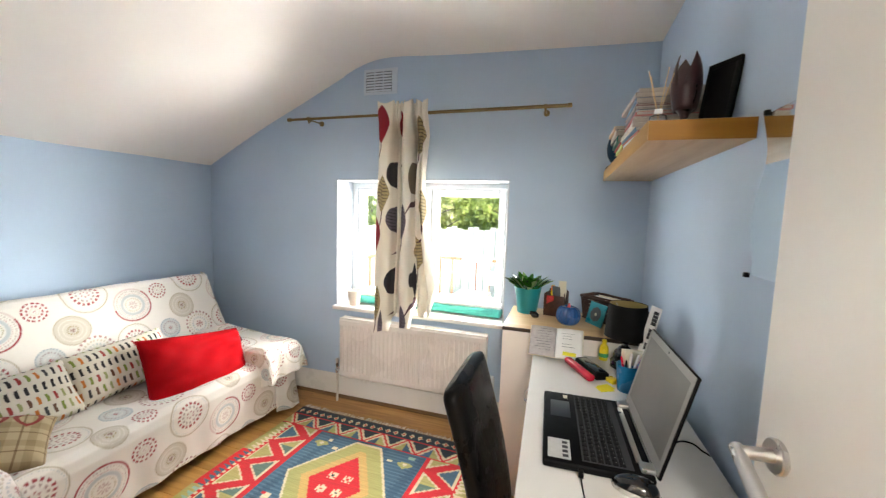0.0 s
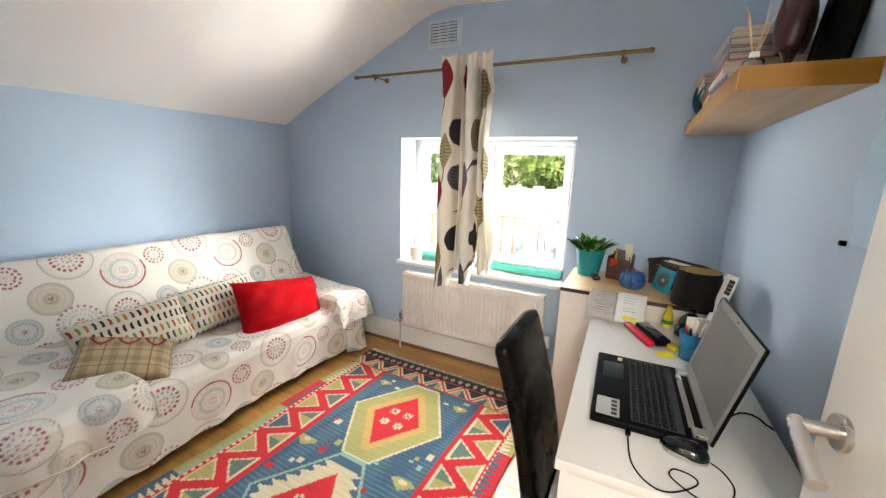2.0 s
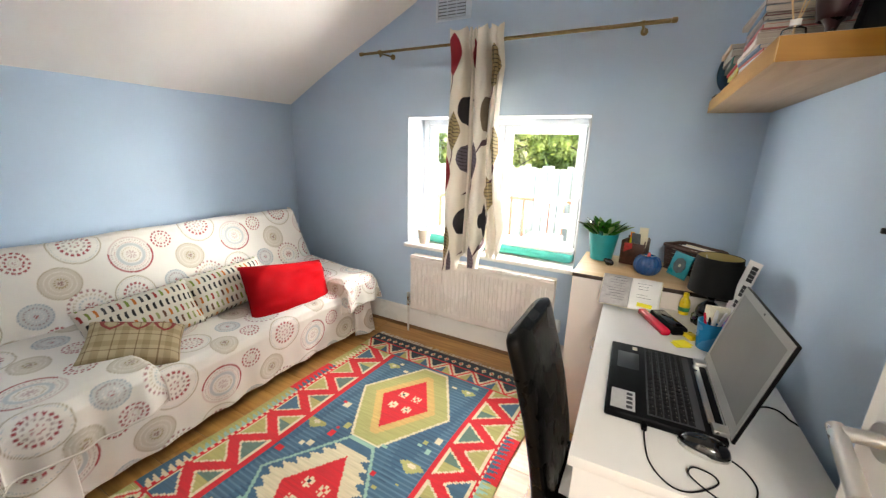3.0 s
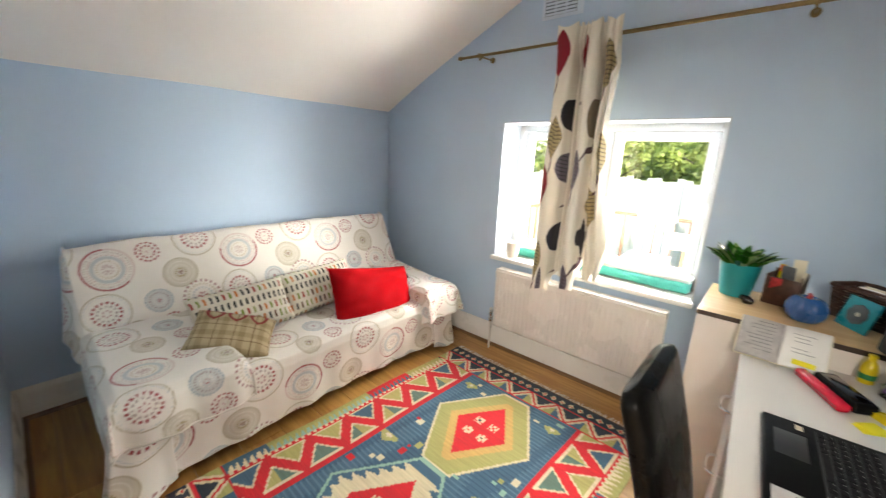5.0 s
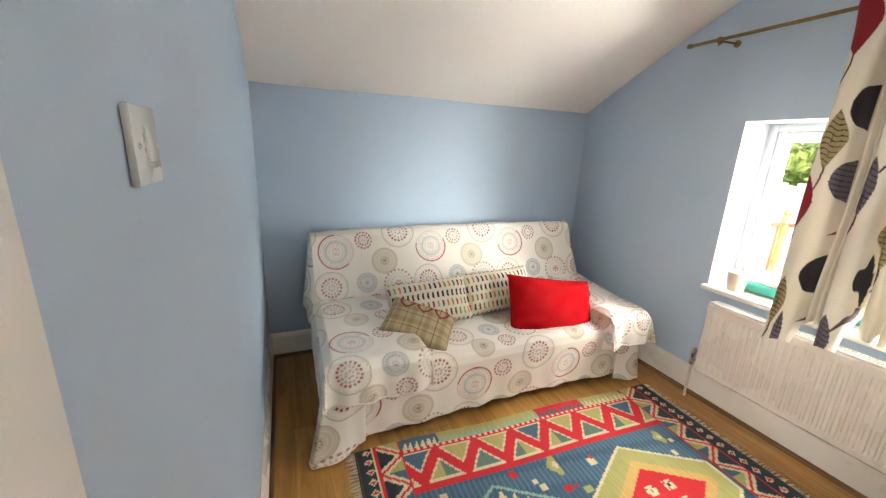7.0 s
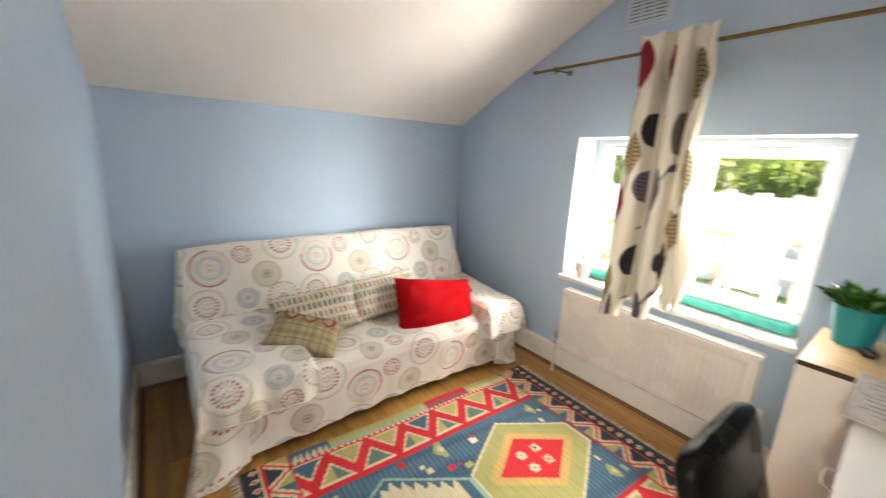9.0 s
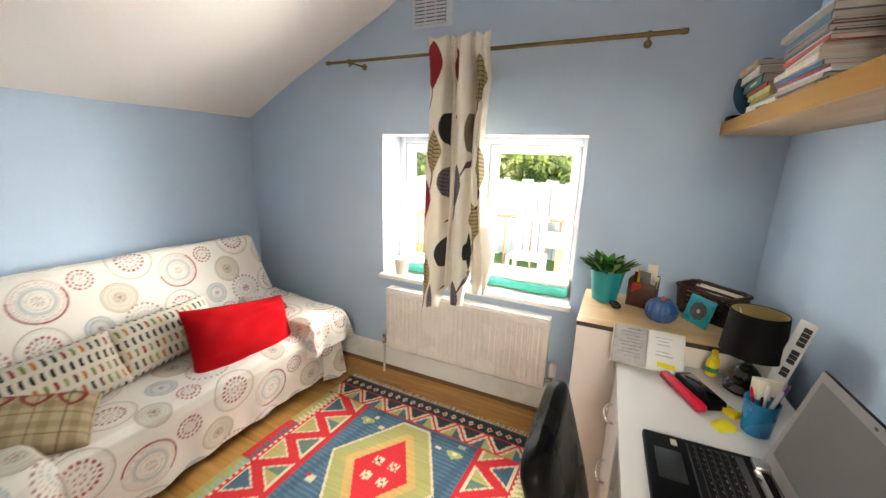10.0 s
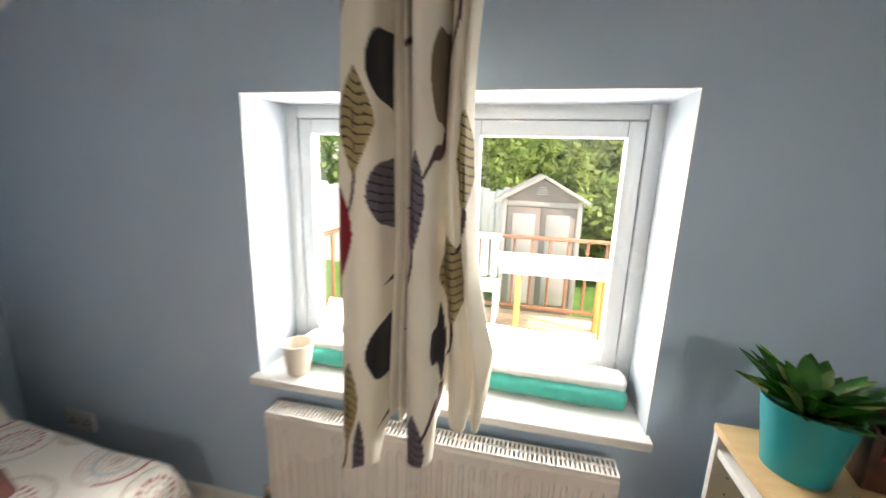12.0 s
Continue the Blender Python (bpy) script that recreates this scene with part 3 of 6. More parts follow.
        CY, SQ = np.meshgrid(sc, sq, indexing="ij")
        G[..., 0] = q[None, :, 0]
        front = np.clip(1 - (SQ / 0.28), 0, 1)
        G[..., 1] = c[:, None, 0]
        G[..., 2] = q[None, :, 1] + np.minimum(c[:, None, 1], 0) * (1 - front)
        G[..., 2] += front * (0.008 * np.sin(CY * 14 + seed) + 0.01 * (CY / sc[-1])) + 0.006 * waves(CY, SQ, seed, 5, 0.7) + 0.004 * waves(CY, SQ, seed + 9, 9, 2.6)
        G[..., 0] += front * (0.013 * np.sin(CY * 26 + seed) + 0.005 * np.sin(CY * 57 + 2 * seed))
        G[..., 2] -= (1 - front) * 0.014 * np.exp(-((SQ - 0.45) / 0.16) ** 2)
        flap = sheet("arm_throw", G, COVER, ob, "", circles(CY, SQ, 40 + seed, 0.42 if y0 < -1 else 0.55, 0.36), 0.004)
        for edge in (G[6:-6:3, 0], G[-1, ::4]) if y0 < -1 else (G[6:-6:3, 0],):
            part("hem", tubed([tuple(e) for e in edge], 0.0045, 7), HEM, flap, "turned cotton hem")
    part("base", boxed(-1.10, -0.24, ya + 0.03, yb - 0.03, 0.10, 0.375, 0.02), BLACKP, ob, "dark sofa base under the throw")
    bm = boxed(-0.11, 0.11, ya + 0.03, yb - 0.03, -0.24, 0.24, 0.03, pose(-0.985, 0, 0.62, 0, -23, 0))
    part("back_frame", bm, BLACKP, ob)
    for x in (-1.0, -0.32):
        for y in (ya + 0.1, yb - 0.1):
            part("leg", boxed(x - 0.03, x + 0.03, y - 0.03, y + 0.03, 0, 0.11, 0.004), BLACKP, ob)


sofa()


def cushion(name, label, w, h, d, material_, m, pattern=None, seed=1, res=90, puff=0.5, wrinkle=1.0):
    """A stuffed cushion, pinched at the edges, w wide and h high in its own x and z."""
    a = np.linspace(-1, 1, res)
    A, B = np.meshgrid(a, a, indexing="ij")
    body = (np.clip(1 - A ** 4, 0, 1) * np.clip(1 - B ** 4, 0, 1)) ** puff
    pull = 1 - 0.05 * (1 - A ** 2) * (B ** 2) - 0.0 * A
    pull2 = 1 - 0.05 * (1 - B ** 2) * (A ** 2)
    wr = wrinkle * (0.014 * waves(A * 0.35, B * 0.35, seed, 7) + 0.004 * (wrinkle - 1) * np.sin(A * 7 - B * 11 + 2 * np.sin(B * 3 + A * 2)) + 0.006 * np.sin((A + B) * 9 + seed) * np.abs(A * B)) * body
    rim = (1 - np.clip(1 - np.maximum(np.abs(A), np.abs(B)), 0, 0.08) / 0.08)
    top = np.stack([A * w / 2 * pull2, -(d / 2 * body + wr), B * h / 2 * pull], -1)
    bot = np.stack([A * w / 2 * pull2, d / 2 * body, B * h / 2 * pull], -1)
    ob = thing(name, label, "cushion")
    ob.matrix_world = m
    col = pattern(A * w / 2, B * h / 2) if pattern else None
    f = sheet("front_cover", top, material_, ob, "", col)
    b = sheet("back_cover", bot[::-1], material_, ob, "", col)
    pts = []
    for k in range(121):
        t = k / 120 * 4
        s, f_ = int(t) % 4, t - int(t)
        u, v = ((-1 + 2 * f_, -1), (1, -1 + 2 * f_), (1 - 2 * f_, 1), (-1, 1 - 2 * f_))[s]
        pts.append((u * w / 2 * (1 - 0.05 * (1 - v * v) * u * u), 0, v * h / 2 * (1 - 0.05 * (1 - u * u) * v * v)))
    if not pattern:
        part("seam", tubed(pts, 0.0035, 6), material_, ob)
    return ob


def leaf_dashes(U, V):
    """Rows of small upright coloured dashes on cream."""
    cols = [hexc("2b2a2a"), hexc("a33b34"), hexc("7f8f3e"), hexc("c8762f"), hexc("6b4a34"), hexc("9aa06a"), hexc("454545")]
    C = np.broadcast_to(np.array((0.70, 0.66, 0.55)), U.shape + (3,)).copy()
    rows = np.floor(V / 0.056)
    uu = U + (rows % 2) * 0.015 + 0.004 * np.sin(V * 60)
    k = np.floor(uu / 0.030)
    fu, fv = uu / 0.030 - k, V / 0.056 - rows
    pick = ((k * 7 + rows * 13 + (k * rows) % 5) % 7).astype(int)
    inside = (np.abs(fu - 0.5) < 0.19) & (np.abs(fv - 0.5) < 0.33)
    for j, c in enumerate(cols):
        C[inside & (pick == j)] = c
    return C


def plaid(U, V):
    """A beige check with a broad band and thin dark lines, and a row of red heart marks."""
    C = np.broadcast_to(hexc("b7a684"), U.shape + (3,)).copy()
    for q in (U, V):
        band = np.abs(((q / 0.085) % 1) - 0.5) < 0.16
        C[band] *= np.array((0.80, 0.78, 0.72))
        line = np.abs(((q / 0.085) % 1) - 0.08) < 0.03
        C[line] *= np.array((0.55, 0.48, 0.42))
    for c in (-0.10, 0.0, 0.10):
        a, b = (U - c) / 0.040, (V - 0.070) / 0.040
        heart = (a * a + b * b - 1) ** 3 - a * a * b ** 3 < 0
        hollow = (a * a * 2.6 + b * b * 2.6 - 1) ** 3 - a * a * b ** 3 * 6 < 0
        C[heart & ~hollow] = hexc("8e3a34")
    return C


cushion("red_cushion", "bright red rectangular cushion on the sofa seat", 0.585, 0.375, 0.16, REDC, pose(-0.405, -0.780, 0.472, -32, 8, 83), seed=5, wrinkle=1.9)
cushion("dash_cushion", "cream bolster cushion printed with coloured dashes", 0.50, 0.27, 0.15, CUSHP, pose(-0.60, -1.52, 0.520, -34, -3, 88), leaf_dashes, 6, 200)
cushion("dash_cushion", "cream bolster cushion printed with coloured dashes", 0.50, 0.27, 0.15, CUSHP, pose(-0.625, -1.05, 0.535, -30, -3, 90), leaf_dashes, 7, 200)
cushion("plaid_cushion", "beige checked cushion with red heart marks", 0.37, 0.25, 0.11, CUSHP, pose(-0.415, -1.645, 0.487, -68, 15, 60), plaid, 8, 160)

# kilim rug
RED, GREEN, BLUE, NAVY, PALE, OCHRE, MINT = hexc("cf1f2a"), hexc("a9a566"), hexc("42637b"), hexc("24303c"), hexc("d6c9a6"), hexc("c9a765"), hexc("8fb3a2")
RUG_W, RUG_L = 1.315, 1.80


def kilim(U, V):
    """Woven pattern by place on the rug: borders, zigzag triangles and two stepped medallions."""
    step = 0.008
    u, v = np.round(U / step) * step, np.round(V / step) * step
    C = np.broadcast_to(BLUE, U.shape + (3,)).copy()
    W, Lg = RUG_W, RUG_L

    def put(mask, c):
        C[mask] = c
    stripe = np.sin(v * 260 + np.sin(u * 9) * 2)
    put(stripe > 0.72, hexc("56788c"))
    put(stripe < -0.9, hexc("38566e"))
    # medallions
    for cy, style in ((0.575, 0), (1.265, 1)):
        a, b = np.abs(u - 0.655), np.abs(v - cy)

        def hexa(hw, hl, flat):
            return (b < hl) & (a < flat + (hw - flat) * (1 - b / hl))
        if style == 0:
            put(hexa(0.292, 0.345, 0.085), PALE)
            put(hexa(0.278, 0.330, 0.078), GREEN)
            put(hexa(0.20, 0.275, 0.02), OCHRE)
            put((a / 0.150 + b / 0.228) < 1, RED)
        else:
            put(hexa(0.292, 0.345, 0.075), MINT)
            put(hexa(0.276, 0.328, 0.068), BLUE)
            tooth = np.abs(((v / 0.05) % 1) - 0.5) * 2
            put(hexa(0.215, 0.262, 0.05) | ((b < 0.28) & (a < (0.05 + 0.165 * (1 - b / 0.28)) + 0.05 * tooth)), PALE)
            put((a / 0.150 + b / 0.235) < 1, RED)
        for sx, sy in ((-0.045, -0.05), (0.045, -0.05), (-0.045, 0.05), (0.045, 0.05)):
            e, f = np.abs(u - 0.655 - sx), np.abs(v - cy - sy)
            put(((e < 0.009) & (f < 0.026)) | ((f < 0.009) & (e < 0.026)) | ((np.abs(e - 0.017) < 0.005) & (np.abs(f - 0.017) < 0.005)), PALE)
            put((e < 0.007) & (f < 0.007), NAVY if sx * sy > 0 else RED)
    # small marks in the field
    g = np.random.default_rng(4)
    for k in range(56):
        cu, cv = g.uniform(0.33, 0.98), g.uniform(0.22, 1.6)
        s = g.uniform(0.008, 0.018)
        near = min(abs(cu - 0.655) / 0.30 + abs(cv - c) / 0.42 for c in (0.575, 1.265))
        if near > 1.02:
            put((np.abs(u - cu) < s) & (np.abs(v - cv) < s * g.uniform(0.4, 1.2)), (PALE, RED, MINT, GREEN, PALE)[k % 5])
    for cu, cv, s in ((0.36, 0.94, 0.065), (0.94, 0.92, 0.065), (0.38, 0.31, 0.05), (0.92, 0.31, 0.05)):
        d = np.abs(u - cu) / s + np.abs(v - cv) / (s * 0.75)
        put((d < 1) & (v > cv - s * 0.3), GREEN)
        put((d < 0.35), PALE)
    # side borders: red with a zigzag of triangles, toothed outer band in changing colours
    for s in (0, 1):
        q = u if s == 0 else W - u
        inb = (q < 0.305)
        put(inb & (q >= 0.295), RED)
        band = (q < 0.295) & (q >= 0.070)
        put(band, RED)
        k = np.floor(v / 0.205)
        f = v / 0.205 - k
        h = (q - 0.085) / 0.195
        t1 = band & (h > 0.02) & (np.abs(f - 0.5) < 0.44 * (1 - h / 0.66))
        f2 = (f + 0.5) % 1
        t2 = band & (h < 0.98) & (np.abs(f2 - 0.5) < 0.44 * (1 - (1 - h) / 0.66))
        put(t1, PALE)
        put(t2, PALE)
        t1i = band & (h > 0.09) & (np.abs(f - 0.5) < 0.44 * (1 - h / 0.66) - 0.055)
        t2i = band & (h < 0.91) & (np.abs(f2 - 0.5) < 0.44 * (1 - (1 - h) / 0.66) - 0.055)
        alt = (k % 3 == 1)
        put(t1i & ~alt, GREEN)
        put(t1i & alt, BLUE)
        put(t2i & alt, GREEN)
        put(t2i & ~alt, hexc("5c7a6d"))
        tooth = (np.floor(v / 0.016) % 2) == 0
        put((q < 0.082) & (q >= 0.068) & tooth, PALE)
        outer = q < 0.070
        seg = np.select([v < 0.22, v < 0.52, v < 0.82, v < 1.40], [0, 1, 2, 3], 4)
        for n, (c1, c2) in enumerate(((NAVY, PALE), (GREEN, PALE), (RED, BLUE), (GREEN, MINT), (BLUE, PALE))):
            put(outer & (seg == n), c1)
            comb = outer & (seg == n) & (q > 0.025) & (q < 0.07) & ((v / 0.03) % 1 < 0.15 + 0.75 * (q - 0.025) / 0.045)
            put(comb, c2)
    # end borders
    for s in (0, 1):
        q = v if s == 0 else Lg - v
        put(q < 0.215, RED)
        h = (q - 0.10) / 0.105
        k = np.floor(u / 0.17)
        f = u / 0.17 - k
        band = (q >= 0.10) & (q < 0.205)
        t1 = band & (np.abs(f - 0.5) < 0.46 * (1 - h) - 0.02)
        t2 = band & (np.abs((f + 0.5) % 1 - 0.5) < 0.46 * h - 0.02)
        put(t1, PALE)
        put(t2, PALE)
        put(band & (h < 0.7) & (np.abs(f - 0.5) < 0.46 * (1 - h) - 0.12), NAVY)
        put(band & (h > 0.3) & (np.abs((f + 0.5) % 1 - 0.5) < 0.46 * h - 0.12), np.where((k % 2 == 0)[..., None], GREEN, BLUE)[band & (h > 0.3) & (np.abs((f + 0.5) % 1 - 0.5) < 0.46 * h - 0.12)])
        put((q < 0.10), NAVY)
        dm = np.abs(((u / 0.055) % 1) - 0.5) * 0.055 + np.abs(q - 0.055) * 0.8
        put((q < 0.10) & (dm < 0.018), PALE)
        put((q < 0.10) & (dm < 0.009), RED)
        put((q > 0.088) & (q < 0.10), RED)
        put((q > 0.080) & (q < 0.088), PALE)
        put((q < 0.016), hexc("5a4636"))
    return C


def rug():
    ob = thing("kilim_rug", "flat-woven kilim rug in red, blue and green with medallions", "rug", at=(-0.098, -0.245, 0.0), turn=-1.6)
    nu, nv = 330, 450
    U, V = np.meshgrid(np.linspace(0, RUG_W, nu), np.linspace(0, RUG_L, nv), indexing="ij")
    Z = 0.009 + 0.0025 * waves(U * 0.5, V * 0.5, 3, 6)
    edge = np.minimum(np.minimum(U, RUG_W - U), np.minimum(V, RUG_L - V))
    Z = Z - 0.003 * np.clip(1 - edge / 0.03, 0, 1)
    wob = 0.006 * np.sin(V * 7) * (np.abs(U - RUG_W / 2) / (RUG_W / 2))
    P = np.stack([U + wob, -V, Z], -1)
    r = sheet("woven_field", P, RUGM, ob, "", kilim(U, V))
    m = r.modifiers.new("t", 'SOLIDIFY')
    m.thickness, m.offset = 0.005, -1
    rr = random.Random(5)
    for y, s in ((0.0, 1), (-RUG_L, -1)):
        bm = bmesh.new()
        x = 0.008
        while x < RUG_W - 0.006:
            d = rr.uniform(-0.012, 0.012)
            ln = rr.uniform(0.028, 0.045)
            tube(bm, [(x, y - s * 0.002, 0.007), (x + d * 0.5, y + s * ln * 0.5, 0.006), (x + d, y + s * ln, 0.004)], [0.0022, 0.0026, 0.0016], 5)
            x += 0.0085
        part("fringe", bm, FRINGE, ob, "cream knotted cotton fringe")


rug()

# curtain on its rod
def curtain_section(n):
    """The gathered cloth from above: place across (0 to 1) and depth of n points, evenly spaced along the cloth."""
    pts = spline([(0.0, 0.028), (0.012, -0.020), (0.07, -0.050), (0.20, -0.056), (0.30, -0.040), (0.325, 0.020), (0.345, 0.085), (0.375, 0.045), (0.405, 0.100), (0.440, 0.050), (0.475, 0.105), (0.510, 0.045), (0.545, 0.085), (0.572, 0.020), (0.590, -0.050), (0.67, -0.060), (0.725, -0.030), (0.735, 0.050), (0.775, 0.075), (0.815, 0.004), (0.87, -0.016), (0.91, 0.022), (0.95, -0.006), (1.0, 0.040)], 400)
    p = np.stack([pts[:, 0] * 0.33, pts[:, 1]], -1)
    q, t = resample(p, n)
    return q[:, 0] / 0.33, q[:, 1], t


def leaf_print(X, Z, C0):
    """Pointed leaves on stems, in red, black, taupe and grey, by place across the hung cloth and height."""
    C = np.broadcast_to(np.array(C0), X.shape + (3,)).copy()
    red, black, taupe, grey, brown = hexc("8a1022"), hexc("221f28"), hexc("a5946a"), hexc("655d68"), hexc("77664f")
    leaves = ((0.10, 1.93, 0.17, red), (0.50, 1.90, 0.07, red), (0.86, 1.86, 0.11, taupe), (0.385, 1.62, 0.13, black), (0.17, 1.50, 0.13, taupe), (0.745, 1.60, 0.05, brown), (0.395, 1.335, 0.15, grey), (0.62, 1.325, 0.07, grey), (0.04, 1.245, 0.11, red), (0.53, 1.19, 0.06, red), (0.84, 1.13, 0.10, taupe), (0.395, 0.935, 0.165, black), (0.745, 0.95, 0.018, black), (0.10, 0.80, 0.085, taupe), (0.20, 0.645, 0.05, grey), (0.63, 0.69, 0.07, grey), (0.52, 1.52, 0.04, grey), (0.95, 1.42, 0.06, taupe))
    for cx, cz, w, ink in leaves:
        h = 0.118
        b = (Z - cz) / h
        side = np.where(b > 0, np.clip(1 - b ** 2, 0, 1), np.clip(1 - np.abs(b) ** 1.35, 0, 1))
        d = (X - cx) / (w * side + 1e-6)
        inside = (np.abs(b) < 1) & (np.abs(d) < 1) & ((X < 0.334) | (cx < 0.30) | (cx > 0.42))
        C[inside] = ink
        if ink is taupe or ink is grey:
            twine = np.abs(((Z + 0.10 * (X - cx) + 0.004 * np.sin(X * 40)) / 0.021) % 1 - 0.5) < 0.10
            C[inside & (twine | (np.abs(d + 0.15 * b) < 0.03))] = hexc("3b332c") if ink is taupe else hexc("2e2a30")
        stem = (Z < cz - h * 0.93) & (Z > cz - h - 0.10) & (np.abs(X - cx + 7 * (Z - cz + h) ** 2) < 0.010)
        C[stem & ((X < 0.334) | (cx < 0.30) | (cx > 0.42))] = hexc("4a2430")
    return C


def curtain():
    ob = thing("curtain", "cream curtain printed with red, black and taupe leaves", "curtain")
    top = 2.066
    nu, nv = 360, 420
    xf, yf, arc = curtain_section(nu)
    U = np.broadcast_to(xf[:, None], (nu, nv))
    A = np.broadcast_to(arc[:, None], (nu, nv))
    V = np.broadcast_to(np.linspace(0, 1, nv)[None, :], (nu, nv))
    gather = np.clip((V - 0.055) / 0.10, 0, 1)
    left = 0.418 + 0.008 * np.sin(V * 5)
    right = 0.738 + 0.010 * np.sin(V * 6 + 2.5)
    x = left + (right - left) * U + 0.006 * np.sin(V * 9 + U * 7) + 0.050 * np.clip((V - 0.72) / 0.2, 0, 1) ** 1.5 * np.clip((U - 0.76) / 0.24, 0, 1)
    depth = yf[:, None] * (0.28 + 0.72 * gather) * (1 + 0.12 * np.sin(V * 4 + A * 9))
    # the far edge is pushed back towards the sill, the rest hangs in front of the radiator
    back = np.clip((U - 0.74) / 0.08, 0, 1) * np.clip((V - 0.35) / 0.4, 0, 1)
    y = -0.150 - 0.040 * (1 - gather) + depth - 0.030 * V + 0.040 * back + 0.004 * np.sin(A * 55 + V * 6) * gather
    hem = 1.455 - 0.095 * np.clip((yf[:, None] - 0.0) / 0.04, 0, 1) - 0.075 * np.clip((U - 0.74) / 0.05, 0, 1) - 0.04 * np.clip((U - 0.5) / 0.1, 0, 1) + 0.012 * np.sin(A * 31)
    z = top - V * hem + 0.010 * np.sin(A * 40) * (1 - gather)
    sheet("cloth", np.stack([x, y, z], -1), CURTAIN, ob, "", leaf_print(U, z, (0.80, 0.755, 0.66)), 0.003)
    rod = thing("curtain_rod", "antique brass curtain rod on two brackets", "curtain rod")
    ry, rz = -0.150, 2.002
    part("pole", tubed([(-0.27, ry, rz), (0.7, ry, rz)], 0.0085, 14), BRASS, rod)
    part("pole", tubed([(0.65, ry, rz), (1.55, ry, rz)], 0.010, 14), BRASS, rod)
    for s, x in ((-1, -0.27), (1, 1.55)):
        part("end_cap", lathed([(0.006, 0), (0.0125, 0.002), (0.0125, 0.022), (0.009, 0.026), (0.003, 0.027)], 16, pose(x, ry, rz, 0, 90 * s, 0)), BRASS, rod)
    for x in (-0.125, 1.435):
        bm = tubed([(x, -0.001, rz), (x, ry + 0.03, rz - 0.004), (x, ry, rz - 0.026), (x, ry, rz - 0.010)], 0.005, 8)
        lathe(bm, [(0.003, 0), (0.018, 0), (0.018, 0.006), (0.006, 0.010)], 16, pose(x, 0, rz, 90, 0, 0))
        lathe(bm, [(0.011, -0.007), (0.014, -0.007), (0.014, 0.007), (0.011, 0.007)], 16, pose(x, ry, rz, 0, 90, 0))
        part("bracket", bm, BRASS, rod)


curtain()

# ---- desk side of the room ----
def desk():
    ob = thing("desk", "white melamine desk against the wall", "desk")
    x0, x1, y0, y1, zt = 1.470, 1.958, -1.622, -0.600, 0.775
    ob.matrix_world = pose(1.958, -0.6, 0, 0, 0, 1.9) @ pose(-1.958, 0.6, 0)
    part("tabletop", boxed(x0, x1, y0, y1, zt - 0.028, zt, 0.002), DESKW, ob)
    part("side_panel", boxed(x0 + 0.012, x1 - 0.01, y0 + 0.008, y0 + 0.026, 0, zt - 0.028, 0.001), DESKW, ob)
    part("side_panel", boxed(x0 + 0.012, x1 - 0.01, y1 - 0.026, y1 - 0.008, 0, zt - 0.028, 0.001), DESKW, ob)
    part("side_panel", boxed(x0 + 0.022, x1 - 0.01, -1.0, -0.982, 0.03, zt - 0.028, 0.001), DESKW, ob)
    part("back_panel", boxed(x1 - 0.03, x1 - 0.014, y0 + 0.026, y1 - 0.026, 0.35, zt - 0.028), DESKW, ob)
    for k in range(3):
        z1 = zt - 0.034 - k * 0.235
        d = part("drawer", boxed(x0 + 0.006, x0 + 0.022, -0.998, y1 - 0.010, z1 - 0.228, z1, 0.0015), DESKW, ob)
        zc = z1 - 0.10
        part("handle", tubed(spline([(x0 + 0.008, -0.745, zc), (x0 - 0.016, -0.755, zc), (x0 - 0.024, -0.80, zc), (x0 - 0.016, -0.845, zc), (x0 + 0.008, -0.855, zc)], 17), 0.0045, 8), CHROME, d, "chrome bow handle")


desk()


def cabinet():
    ob = thing("bookcase", "low white bookcase with a pale wooden top", "bookcase")
    x0, x1, y0, y1, zt = 1.318, 1.99, -0.590, -0.150, 0.860
    top = part("top_board", boxed(x0 - 0.003, x1, y0 + 0.001, y1, zt - 0.018, zt, 0.001), TOPW, ob, "pale beech top board")
    part("edge_strip", boxed(x0 - 0.001, x1, y0 - 0.003, y0 + 0.001, zt - 0.0175, zt - 0.0005), DARKEDGE, top, "dark brown cut edge")
    part("side_panel", boxed(x0, x1, y0, y0 + 0.018, 0, zt - 0.018, 0.001), CABP, ob, "cream side panel")
    far = part("side_panel", boxed(x0, x1, y1 - 0.018, y1, 0, zt - 0.018, 0.001), DESKW, ob)
    part("back_panel", boxed(x1 - 0.012, x1, y0 + 0.018, y1 - 0.018, 0, zt - 0.018), DESKW, ob)
    part("top_rail", boxed(x0 + 0.004, x1 - 0.012, y0 + 0.018, y1 - 0.018, zt - 0.070, zt - 0.052, 0.001), DESKW, ob)
    for z in (0.06, 0.325, 0.585):
        part("shelf", boxed(x0 + 0.008, x1 - 0.012, y0 + 0.018, y1 - 0.018, z, z + 0.018, 0.001), DESKW, ob)
    hole = None
    for x in (x0 + 0.035, x0 + 0.075):
        for k in range(16):
            if hole is None:
                hole = part("peg_hole", lathed([(0.0026, 0), (0.0026, 0.0008)], 8), DARKEDGE, far)
                ob_hole = hole
            else:
                ob_hole = new("peg_hole", hole.data)
                ob_hole.parent = far
            ob_hole.matrix_basis = pose(x, y1 - 0.0182, 0.12 + k * 0.044, 90, 0, 0)


cabinet()


